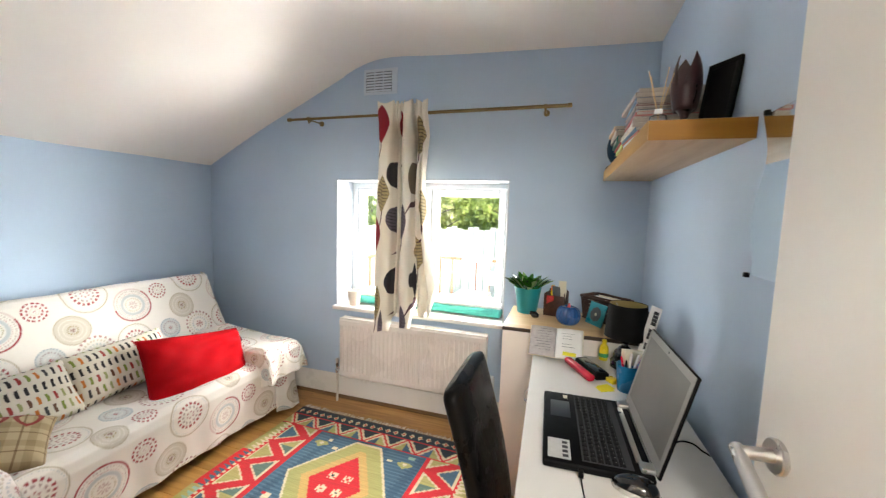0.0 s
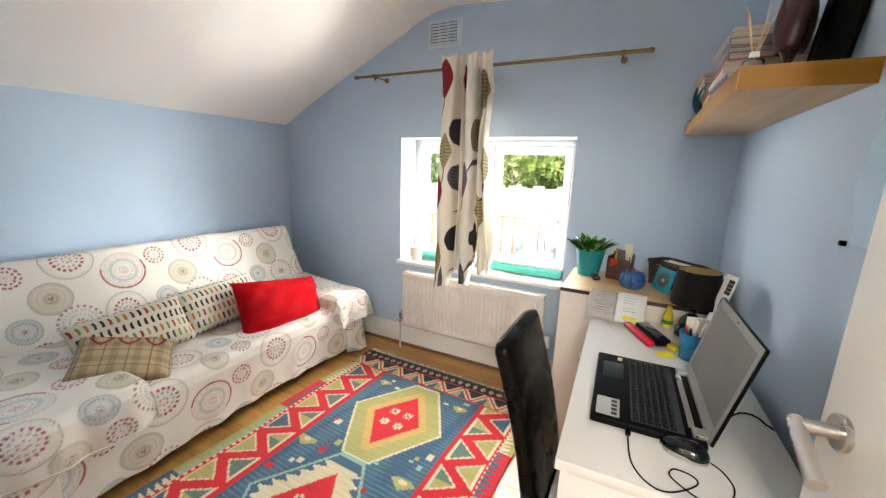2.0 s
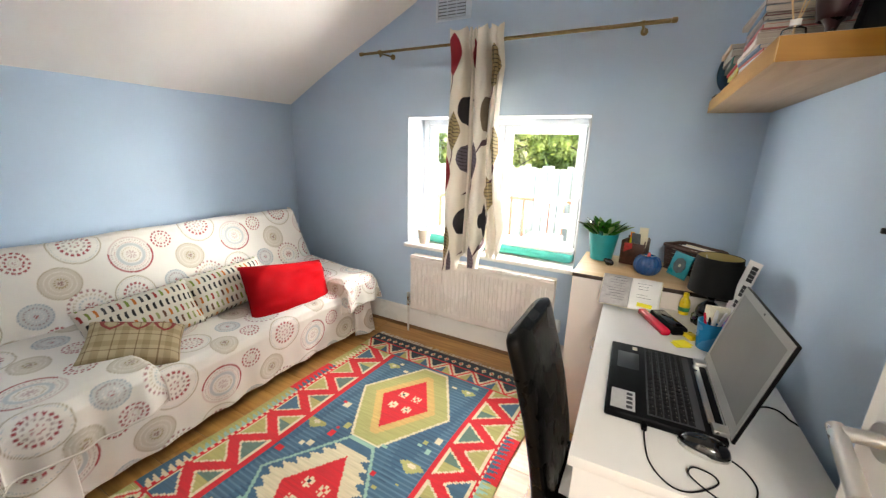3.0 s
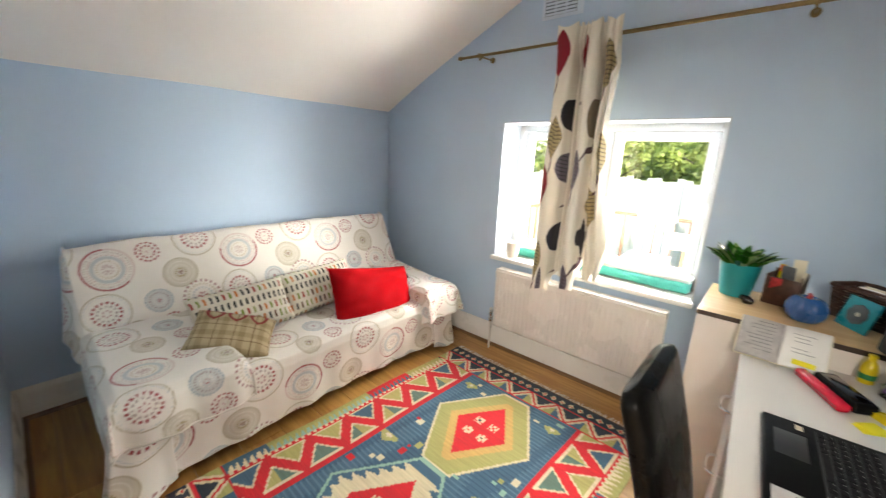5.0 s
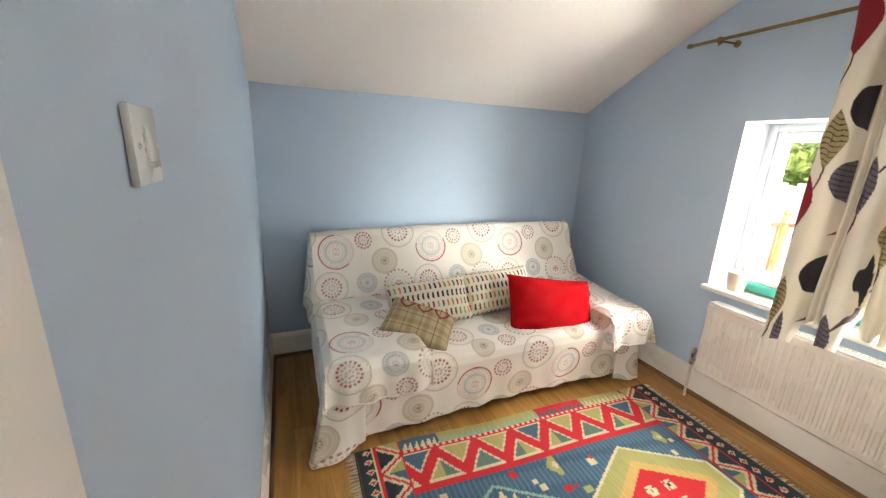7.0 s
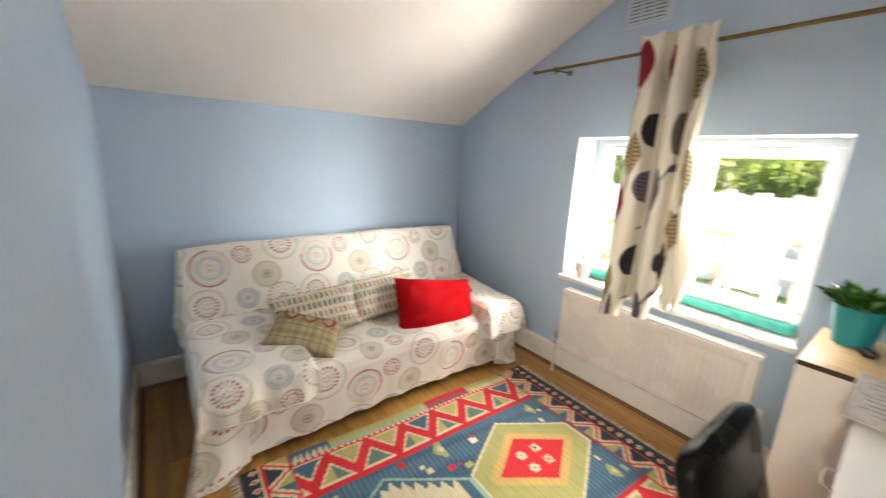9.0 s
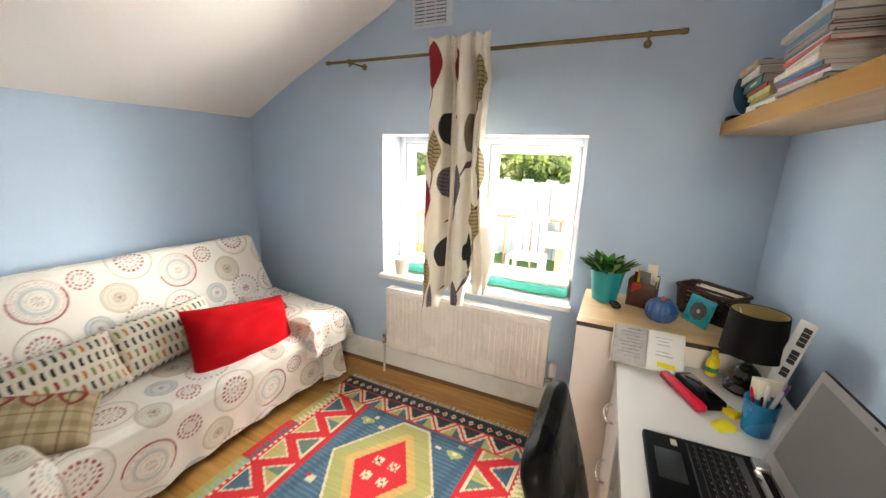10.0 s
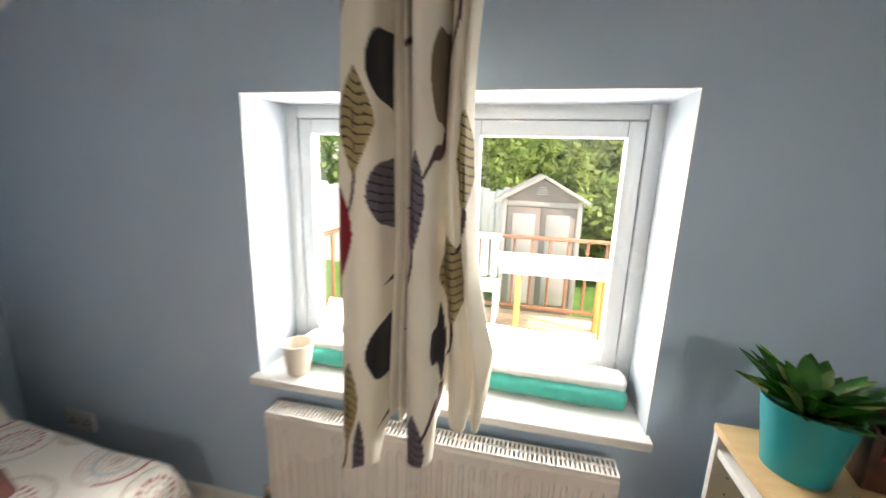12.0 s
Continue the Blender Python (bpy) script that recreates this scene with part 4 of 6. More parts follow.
def chair():
    ob = thing("dining_chair", "high-backed black leather dining chair tucked under the desk", "chair")
    ya, yb = -1.545, -1.212
    prof = [(1.390, 0.40), (1.388, 0.50), (1.373, 0.60), (1.348, 0.72), (1.310, 0.855), (1.280, 0.953)]
    c = spline([(x + 0.050, z) for x, z in prof], 40)
    d = np.gradient(c, axis=0)
    nrm = np.stack([d[:, 1], -d[:, 0]], -1)
    nrm /= np.linalg.norm(nrm, axis=1)[:, None]
    ring = []
    m = 44
    P = np.zeros((m, 40 + 5, 3))
    for j in range(m):
        a = 2 * math.pi * j / m
        cs, sn = math.cos(a), math.sin(a)
        e = 2 / 6.0
        px = math.copysign(abs(cs) ** e, cs)
        py = math.copysign(abs(sn) ** (2 / 3.0), sn)
        for k in range(45):
            kk = min(k, 39)
            f = 1.0 if k < 38 else (0.96, 0.86, 0.68, 0.40, 0.12, 0.02, 0.0)[k - 38]
            up = (0, 0.002, 0.006, 0.011, 0.014, 0.016, 0.016)[max(k - 38, 0)] if k >= 38 else 0
            yc, hw = (ya + yb) / 2, (yb - ya) / 2 * (0.55 + 0.45 * f if k >= 38 else 1.0)
            th = 0.029 * (f if k >= 38 else 1.0)
            P[j, k] = (c[kk, 0] + nrm[kk, 0] * py * th, yc + px * hw + 0.075 * (c[kk, 0] - 1.30) * 0, c[kk, 1] + nrm[kk, 1] * py * th + up)
    sheet("backrest", P, LEATHER, ob, "black stitched leather backrest", wrap=True)
    bm = boxed(1.445, 1.85, ya + 0.002, yb - 0.002, 0.395, 0.475, 0.022, seg=4)
    part("seat", bm, LEATHER, ob)
    for x in (1.465, 1.815):
        for y in (ya + 0.03, yb - 0.03):
            bm = bmesh.new()
            dx = -0.03 if x < 1.5 else 0.0
            tube(bm, [(x, y, 0.40), (x + dx, y, 0.0)], [0.021, 0.015], 4)
            part("leg", bm, BEAD, ob, "dark wooden leg")


chair()


def door():
    ob = tagged(new("door_1"), "open plain white flush door with a steel lever", "door", kind="structure")
    ob.matrix_world = pose(1.999, -2.425, 0.008, 0, 0, 95.5)
    part("leaf", boxed(0, 0.762, 0.0, 0.035, 0, 1.985, 0.002), DOORP, ob)
    for side, y in ((1, 0.035), (-1, 0.0)):
        s = side
        bm = lathed([(0.003, 0), (0.0255, 0), (0.0265, 0.003), (0.0265, 0.007), (0.0245, 0.009), (0.003, 0.009)], 28, pose(0.706, y, 1.042, -90 * s, 0, 0))
        rose = part("rose", bm, STEEL, ob, "round brushed steel rose")
        bm = tubed([(0.706, y + s * 0.008, 1.042), (0.706, y + s * 0.050, 1.042)], 0.010, 16)
        part("neck", bm, STEEL, rose)
        bm = tubed([(0.716, y + s * 0.052, 1.044), (0.704, y + s * 0.053, 1.040), (0.622, y + s * 0.058, 1.006)], [0.010, 0.0105, 0.0120], 16)
        part("lever", bm, STEEL, rose, "mitred brushed steel lever")
    for z in (0.25, 1.0, 1.75):
        part("hinge", tubed([(-0.006, 0.036, z), (-0.006, 0.036, z + 0.08)], 0.006, 10), STEEL, ob)


door()


def wall_shelf():
    ob = thing("wall_shelf", "thick honey-oak floating wall shelf", "shelf")
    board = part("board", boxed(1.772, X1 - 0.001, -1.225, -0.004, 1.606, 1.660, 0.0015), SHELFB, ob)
    # thin sheets put the shade of the end and light of the front into colour
    part("end_veneer", boxed(1.773, X1 - 0.002, -1.2262, -1.225, 1.607, 1.659), SHELFW, board, "shelf end in oak darkened for its shade", smooth=False)
    part("front_lipping", boxed(1.7708, 1.772, -1.224, -0.005, 1.607, 1.659), SHELFL, board, "shelf front in golden oak toned for window light", smooth=False)


wall_shelf()


def wavy_mirror():
    ob = thing("mirror", "frameless wall mirror with wavy edges and clips", "mirror")
    x = X1 - 0.001
    n = 40
    bm = bmesh.new()
    zs = np.linspace(1.268, 1.652, n)
    fr, bk = [], []
    def wave(t, s):
        return s * (0.010 + 0.014 * min(t * 2, 1)) * math.sin(2 * math.pi * 1.3 * (t - 0.16))
    left = [(-1.274 + wave(t, 1), z) for t, z in zip(np.linspace(0, 1, n), zs)]
    right = [(-1.660 + wave(t, 1), z) for t, z in zip(np.linspace(0, 1, n), zs)]
    loop = left + right[::-1]
    fr = [bm.verts.new((x - 0.005, y, z)) for y, z in loop]
    bk = [bm.verts.new((x, y, z)) for y, z in loop]
    for k in range(n - 1):
        m = 2 * n - 1
        bm.faces.new((fr[k], fr[k + 1], fr[m - k - 1], fr[m - k]))
    for k in range(2 * n):
        bm.faces.new((fr[k], bk[k], bk[(k + 1) % (2 * n)], fr[(k + 1) % (2 * n)]))
    part("silvered_glass", bm, MIRROR, ob, smooth=False)
    for y, z in ((-1.262, 1.265), (-1.64, 1.266), (-1.280, 1.655), (-1.64, 1.655)):
        part("clip", boxed(x - 0.012, x, y - 0.006, y + 0.006, z - 0.006, z + 0.006, 0.002), BLACKP, ob, "black plastic clip")


wavy_mirror()

# ---- fixtures on the walls ----
def air_vent():
    ob = thing("air_vent", "painted louvred air vent high on the wall", "air vent")
    x0, x1, z0, z1 = 0.212, 0.462, 2.178, 2.345
    bm = bmesh.new()
    box(bm, x0, x1, -0.006, -0.0005, z1 - 0.018, z1, 0.002)
    box(bm, x0, x1, -0.006, -0.0005, z0, z0 + 0.018, 0.002)
    box(bm, x0, x0 + 0.018, -0.006, -0.0005, z0 + 0.018, z1 - 0.018, 0.002)
    box(bm, x1 - 0.040, x1, -0.006, -0.0005, z0 + 0.018, z1 - 0.018, 0.002)
    part("frame", bm, VENTP, ob)
    # flat sheet coloured as the shade in the slots
    part("backing", boxed(x0 + 0.01, x1 - 0.03, -0.002, -0.0005, z0 + 0.01, z1 - 0.01), VENTD, ob, "grey-blue sheet painted as the shade behind the louvres", smooth=False)
    w = (x1 - 0.040 - x0 - 0.018) / 3
    for c in range(3):
        a = x0 + 0.018 + c * w
        if c:
            part("mullion", boxed(a - 0.004, a + 0.004, -0.006, -0.001, z0 + 0.018, z1 - 0.018, 0.001), VENTP, ob)
        for k in range(7):
            z = z0 + 0.020 + k * 0.0185
            part("slat", boxed(a + 0.003, a + w - 0.003, -0.0055, -0.0015, z, z + 0.0115, 0.001, pose(0, 0, 0, 0, 0, 0)), VENTP, ob)


VENTD = material("vent_shadow_paint", (0.16, 0.19, 0.23), 0.8, vary=0.1)
VENTP = material("blue_white_vent_paint", (0.60, 0.68, 0.78), 0.45, vary=0.03)
air_vent()


def light_switch():
    ob = thing("light_switch", "white square plastic light switch", "light switch")
    ob.matrix_world = pose(0.802, Y0, 1.393, 0, 0, 0)
    part("plate", boxed(-0.043, 0.043, 0.0005, 0.0095, -0.043, 0.043, 0.003), PVC, ob)
    part("rocker_well", boxed(-0.0125, 0.0125, 0.0094, 0.0100, -0.0215, 0.0215, 0), STEEL, ob, "grey gap round the rocker", smooth=False)
    part("rocker", boxed(-0.0105, 0.0105, 0.0085, 0.0145, -0.019, 0.019, 0.0015, pose(0, 0, 0, 7, 0, 0)), PVC, ob)
    for x in (-0.030, 0.030):
        part("screw", lathed([(0.0035, 0), (0.0035, 0.0108), (0.002, 0.011)], 10, pose(x, 0, 0, -90, 0, 0)), STEEL, ob)


light_switch()


def wall_socket():
    ob = thing("wall_socket", "white double wall socket low behind the sofa", "wall socket")
    ob.matrix_world = pose(-0.865, 0, 0.345, 0, 0, 0)
    part("plate", boxed(-0.073, 0.073, -0.010, -0.0005, -0.043, 0.043, 0.003), PVC, ob)
    for s in (-0.035, 0.035):
        part("switch", boxed(s - 0.006, s + 0.006, -0.013, -0.009, 0.018, 0.034, 0.001), PVC, ob)
        for dx, dz, w, h in ((0, 0.004, 0.003, 0.006), (-0.011, -0.012, 0.004, 0.003), (0.011, -0.012, 0.004, 0.003)):
            part("pin_hole", boxed(s + dx - w, s + dx + w, -0.0106, -0.0100, dz - h, dz + h), BLACKP, ob, smooth=False)


wall_socket()

# ---- on the window sill ----
TEAL = material("teal_towelling", (0.06, 0.42, 0.345), 0.95, vary=0.12, scale=30, grain=1.0, grain_scale=260, sheen=0.3)
WTOWEL = material("white_towelling", (0.78, 0.77, 0.74), 0.95, vary=0.06, scale=30, grain=1.0, grain_scale=260, sheen=0.3)
PAPER = material("cream_paper", (0.74, 0.66, 0.55), 0.7, vary=0.05, scale=10)


def towel():
    ob = thing("rolled_towel", "teal towel with a white fold along the window sill", "towel")
    n, m = 160, 26
    for name, mat, r0, r1, yc, zc, lab in (("lower_fold", TEAL, 0.060, 0.031, 0.140, 0.729, ""), ("upper_fold", WTOWEL, 0.052, 0.019, 0.158, 0.768, "white towelling fold")):
        P = np.zeros((m, n, 3))
        x = np.linspace(0.085, 1.205, n)
        for j in range(m):
            a = 2 * math.pi * j / m
            end = np.clip(np.minimum(x - 0.085, 1.205 - x) / 0.012, 0.25, 1) ** 0.5
            c, s = math.cos(a), math.sin(a)
            P[j, :, 0] = x
            P[j, :, 1] = yc + r0 * end * math.copysign(abs(c) ** 0.7, c) + 0.004 * np.sin(x * 9 + 1)
            P[j, :, 2] = zc + r1 * end * math.copysign(abs(s) ** 0.7, s) * (1 + 0.06 * np.sin(x * 13)) + 0.0015 * np.sin(x * 60 + j)
        sheet(name, P, mat, ob, lab, wrap=True)


towel()


def paper_cup():
    ob = thing("paper_cup", "plain cream paper cup on the window sill", "cup", at=(0.128, 0.040, 0.697))
    ob.scale = (1.30, 1.30, 1.15)
    part("wall", lathed([(0.027, 0.001), (0.0285, 0.0), (0.039, 0.093), (0.0372, 0.093), (0.0275, 0.006), (0.002, 0.006)], 32), PAPER, ob)
    bm = bmesh.new()
    tube(bm, [(0.0395 * math.cos(2 * math.pi * k / 32), 0.0395 * math.sin(2 * math.pi * k / 32), 0.0935) for k in range(33)], 0.0022, 6)
    part("rolled_rim", bm, PAPER, ob)


paper_cup()

# ---- on the bookcase ----
CT = 0.860
POT = material("teal_plastic_pot", (0.008, 0.25, 0.275), 0.33, vary=0.04, scale=10)
SOIL = material("soil", (0.035, 0.022, 0.014), 0.95, vary=0.3, scale=60, grain=1.0, grain_scale=90)
LEAF = material("fleshy_leaf", (0.026, 0.130, 0.014), 0.24, vary=0.35, scale=25)
LEAF2 = material("variegated_leaf", (0.17, 0.29, 0.08), 0.32, vary=0.35, scale=25)
BROWNB = material("brown_embossed_board", (0.060, 0.021, 0.010), 0.45, vary=0.35, scale=45, grain=0.8, grain_scale=70)
WICKER = material("brown_wicker", (0.042, 0.016, 0.009), 0.55, vary=0.35, scale=40, grain=0.6, grain_scale=120)
BLUEG = material("cobalt_glaze", (0.018, 0.085, 0.27), 0.26, vary=0.12, scale=14, coat=0.3)
REDR = material("red_ribbon", (0.40, 0.03, 0.03), 0.5, vary=0.4, scale=90)
CARD = material("turquoise_card", (0.02, 0.33, 0.42), 0.3, vary=0.12, scale=18)
GREY = material("grey_print", (0.10, 0.11, 0.12), 0.5, vary=0.3, scale=40)
WHITEP = material("white_paper", (0.78, 0.77, 0.74), 0.75, vary=0.03, scale=20)
GREYP = material("printed_grey_paper", (0.44, 0.42, 0.41), 0.75, vary=0.12, scale=60)
YEL = material("yellow_note_paper", (0.80, 0.72, 0.02), 0.65, vary=0.04, scale=10)
YELB = material("yellow_plastic", (0.66, 0.50, 0.01), 0.3, vary=0.04, scale=10)
ORANGE = material("orange_card", (0.85, 0.20, 0.03), 0.5, vary=0.08)
PINKR = material("crimson_plastic", (0.62, 0.008, 0.035), 0.25, vary=0.05, coat=0.3)
GREENP = material("green_plastic", (0.02, 0.20, 0.06), 0.3, vary=0.1)
PURPLE = material("purple_card", (0.16, 0.05, 0.25), 0.5, vary=0.3, scale=30)
INK = material("ink", (0.03, 0.03, 0.035), 0.7, vary=0.2)
BLUEP = material("blue_plastic_cup", (0.008, 0.17, 0.36), 0.28, vary=0.06)
CREAMC = material("cream_card", (0.72, 0.67, 0.52), 0.7, vary=0.05)
GLOSSB = material("black_gloss_ceramic", (0.004, 0.004, 0.0045), 0.12, vary=0.1, coat=0.4)
SHADEM = material("black_lampshade_cloth", (0.004, 0.0038, 0.0037), 0.8, vary=0.15, grain=0.4, grain_scale=300, spec=0.2)
GOLDIN = material("gold_lampshade_lining", (0.42, 0.33, 0.12), 0.45, 0.4, vary=0.05)
CLEAR = glass("clear_glass", (0.95, 0.97, 0.96), 0.02)


def leaf_blade(length, width, lift, curl, seg=8):
    """A fleshy pointed blade along +x, with a channel and some thickness."""
    bm = bmesh.new()
    rows = []
    for k in range(seg + 1):
        t = k / seg
        w = width * (0.55 + 0.9 * t) * (1 - t) ** 0.55 if t > 0.02 else width * 0.5
        w = width * max(0.02, math.sin(math.pi * (0.18 + 0.82 * t)) ** 0.8)
        x, z = length * t * math.cos(lift * (1 - 0.3 * t)), length * (math.sin(lift) * t - curl * t * t)
        th = 0.0042 * (1 - 0.8 * t)
        rows.append([bm.verts.new((x, -w, z + w * 0.35)), bm.verts.new((x, 0, z)), bm.verts.new((x, w, z + w * 0.35)), bm.verts.new((x, 0, z - th - w * 0.15))])
    for a, b in zip(rows, rows[1:]):
        for j in range(4):
            bm.faces.new((a[j], a[(j + 1) % 4], b[(j + 1) % 4], b[j]))
    bm.faces.new(rows[0])
    bm.faces.new(rows[-1])
    return bm


def potted_plant():
    ob = thing("potted_plant", "fleshy green succulent in a teal pot", "plant", at=(1.402, -0.268, CT))
    part("pot", lathed([(0.050, 0.0), (0.053, 0.002), (0.073, 0.138), (0.0735, 0.142), (0.070, 0.142), (0.066, 0.120), (0.002, 0.120)], 40), POT, ob, "teal plastic plant pot")
    bm = lathed([(0.0655, 0.112), (0.064, 0.122), (0.03, 0.127), (0.002, 0.128)], 28)
    part("soil", bm, SOIL, ob)
    r = random.Random(11)
    for k in range(56):
        ring = k % 3
        az = k * 137.5 + r.uniform(-15, 15)
        lift = (0.62, 0.92, 1.25)[ring] + r.uniform(-0.12, 0.12)
        ln = (0.098, 0.092, 0.078)[ring] * r.uniform(0.85, 1.2)
        lf = part("leaf", leaf_blade(ln, r.uniform(0.014, 0.020), lift, r.uniform(0.0, 0.14)), LEAF if k % 5 else LEAF2, ob)
        d = 0.012 + 0.012 * (2 - ring)
        lf.matrix_basis = pose(d * math.cos(radians(az)), d * math.sin(radians(az)), 0.122 + r.uniform(0, 0.012), r.uniform(-12, 12), 0, az)


potted_plant()


def black_figure():
    ob = thing("black_ornament", "small glossy black ornament", "ornament", at=(1.450, -0.372, CT))
    bm = bmesh.new()
    for x, y, z, s in ((0, 0, 0.016, 0.018), (-0.014, 0.005, 0.022, 0.012), (0.012, -0.006, 0.014, 0.013)):
        bmesh.ops.create_uvsphere(bm, u_segments=16, v_segments=10, radius=s, matrix=pose(x, y, max(z, s * 0.9)))
    part("body", bm, GLOSSB, ob)


black_figure()


def desk_tidy():
    ob = thing("pen_box", "brown embossed desk tidy with cards and pens", "desk tidy", at=(1.555, -0.262, CT), turn=-14)
    bm = bmesh.new()
    box(bm, -0.055, -0.050, -0.045, 0.045, 0, 0.120, 0.001)
    box(bm, 0.050, 0.055, -0.045, 0.045, 0, 0.130, 0.001)
    box(bm, -0.050, 0.050, -0.045, -0.040, 0, 0.112, 0.001)
    box(bm, -0.050, 0.050, 0.040, 0.045, 0, 0.135, 0.001)
    box(bm, -0.003, 0.003, -0.040, 0.040, 0.002, 0.115)
    box(bm, -0.050, 0.050, -0.040, 0.040, 0, 0.004)
    part("box", bm, BROWNB, ob)
    for x, y, h, w, mat, rz, tilt, lab in ((-0.02, 0.0, 0.165, 0.009, YELB, 10, 6, "yellow bookmark"), (-0.022, -0.002, 0.0, 0.0, ORANGE, 10, 6, ""), (0.012, -0.01, 0.165, 0.022, GREY, -12, 10, "grey card"), (0.030, 0.012, 0.185, 0.020, CREAMC, 22, -8, "cream printed card"), (0.036, -0.02, 0.155, 0.008, CREAMC, 40, 12, "cream card"), (-0.030, -0.012, 0.124, 0.018, REDR, 15, 24, "dark red folded card")):
        if h:
            part("card", boxed(-w, w, -0.0012, 0.0012, 0.005, h, 0.0005, pose(x, y, 0, tilt, 0, rz)), mat, ob, lab)
    part("flower_print", boxed(-0.009, 0.009, -0.002, 0.002, 0.135, 0.162, 0.0008, pose(-0.02, 0, 0, 6, 0, 10)), ORANGE, ob, "orange flower at the bookmark's end")


desk_tidy()


def pumpkin():
    ob = thing("blue_pumpkin", "ribbed cobalt blue pumpkin ornament", "ornament", at=(1.618, -0.425, CT))
    n, m = 96, 26
    P = np.zeros((n, m, 3))
    for i in range(n):
        a = 2 * math.pi * i / n
        for j in range(m):
            t = -math.pi / 2 + math.pi * j / (m - 1)
            rib = 1 - 0.13 * (1 - abs(math.sin(a * 7)) ** 0.7) * math.cos(t)
            rad = 0.060 * math.cos(t) ** 0.8 * rib if j not in (0, m - 1) else 0.0008
            dip = -0.012 * math.exp(-(math.cos(t) / 0.35) ** 2) * (1 if t > 0 else 0.6) * math.copysign(1, t)
            P[i, j] = (rad * math.cos(a), rad * math.sin(a), 0.052 + 0.052 * math.sin(t) + dip)
    P[..., 2] -= P[..., 2].min()
    sheet("body", P, BLUEG, ob, wrap=True)
    part("ribbon_stem", tubed([(0, 0, 0.082), (0.002, 0.003, 0.094), (0.0, 0.006, 0.104)], [0.009, 0.007, 0.005], 10), REDR, ob, "red patterned ribbon stem")


pumpkin()


def picture_card():
    ob = thing("picture_card", "turquoise square card with a grey flower", "card")
    ob.matrix_world = pose(1.738, -0.392, CT, -16, 0, -57)
    part("card", boxed(-0.060, 0.060, -0.003, 0.003, 0.0, 0.112, 0.001), CARD, ob)
    bm = bmesh.new()
    for k in range(8):
        a = k * math.pi / 4
        lathe(bm, [(0.017, 0), (0.017, 0.0008), (0.002, 0.0010)], 14, pose(0.022 * math.cos(a), -0.0031, 0.055 + 0.020 * math.sin(a), 90, 0, 0))
    part("flower", bm, GREY, ob, "grey flower print")
    part("flower_centre", lathed([(0.008, 0), (0.008, 0.0016), (0.002, 0.0018)], 14, pose(0.002, -0.0031, 0.055, 90, 0, 0)), CREAMC, ob, "pale flower centre")


picture_card()


def basket():
    ob = thing("wicker_basket", "dark brown wicker basket with papers inside", "basket", at=(1.806, -0.270, CT), turn=-42)
    w, d, h = 0.112, 0.074, 0.112
    def loop(s, z, wob):
        pts = []
        for k in range(65):
            a = 2 * math.pi * k / 64
            c, q = math.cos(a), math.sin(a)
            x, y = math.copysign(abs(c) ** 0.35, c) * w * s, math.copysign(abs(q) ** 0.35, q) * d * s
            o = 1 + 0.016 * math.sin(k * math.pi / 2 + wob)
            pts.append((x * o, y * o, z + 0.0012 * math.sin(k * 1.1 + wob)))
        return pts
    for k in range(11):
        part("weave_strand", tubed(loop(0.90 + 0.010 * k, 0.008 + k * 0.0103, math.pi / 2 * (k % 2) * 2), 0.0056, 6), WICKER, ob)
    part("rim", tubed(loop(1.02, h + 0.004, 0), 0.0085, 8), WICKER, ob)
    part("bottom", boxed(-w * 0.88, w * 0.88, -d * 0.88, d * 0.88, 0.0, 0.006), WICKER, ob)
    r = random.Random(2)
    for k in range(4):
        part("paper", boxed(-0.085, 0.085, -0.004, 0.004, 0.02, 0.114 + 0.006 * (k % 2), 0.001, pose(0.005 * k, -0.038 + 0.020 * k, 0, r.uniform(-16, 2), 0, r.uniform(-4, 4))), (CREAMC, WHITEP, BROWNB, CREAMC)[k], ob, ("cream envelope", "white paper", "brown folder", "cream envelope")[k])
    dark = thing("dark_pouch", "dark grey folded fabric pouch", "pouch", at=(1.935, -0.400, CT), turn=-30)
    part("body", boxed(-0.055, 0.045, -0.055, 0.055, 0, 0.095, 0.020, seg=4), material("charcoal_cloth", (0.035, 0.033, 0.036), 0.9, vary=0.2, grain=0.5), dark)


basket()


def boxes_in_bookcase():
    specs = [("snack_packet", "yellow and red packet on the bookcase shelf", 1.350, -0.235, 0.603, 0.05, 0.035, 0.088, YELB, 14), ("white_carton", "white printed carton on the bookcase shelf", 1.385, -0.340, 0.603, 0.075, 0.060, 0.080, WHITEP, -8), ("grey_pouch", "silver grey pouch on the bookcase shelf", 1.375, -0.275, 0.603, 0.03, 0.02, 0.095, STEEL, 20), ("red_folder", "red folder standing in the bookcase", 1.365, -0.215, 0.343, 0.06, 0.015, 0.20, PINKR, 4)]
    for name, lab, x, y, z, w, d, h, mat, rz in specs:
        ob = thing(name, lab, name.split("_")[1], at=(x, y, z), turn=rz)
        part("body", boxed(-w / 2, w / 2, -d / 2, d / 2, 0, h, 0.004, seg=3), mat, ob)
        if name == "snack_packet":
            part("red_panel", boxed(-w / 2 - 0.0006, -w / 2, -d / 2 + 0.006, d / 2 - 0.006, 0.02, 0.05), ORANGE, ob, "red printed panel", smooth=False)
        if name == "white_carton":
            for k in range(3):
                part("print_bar", boxed(-w / 2 - 0.0006, -w / 2, -0.02, 0.018 - 0.008 * k, 0.055 - 0.014 * k, 0.063 - 0.014 * k), INK, ob, smooth=False)


boxes_in_bookcase()

# ---- on the desk ----
DT = 0.775


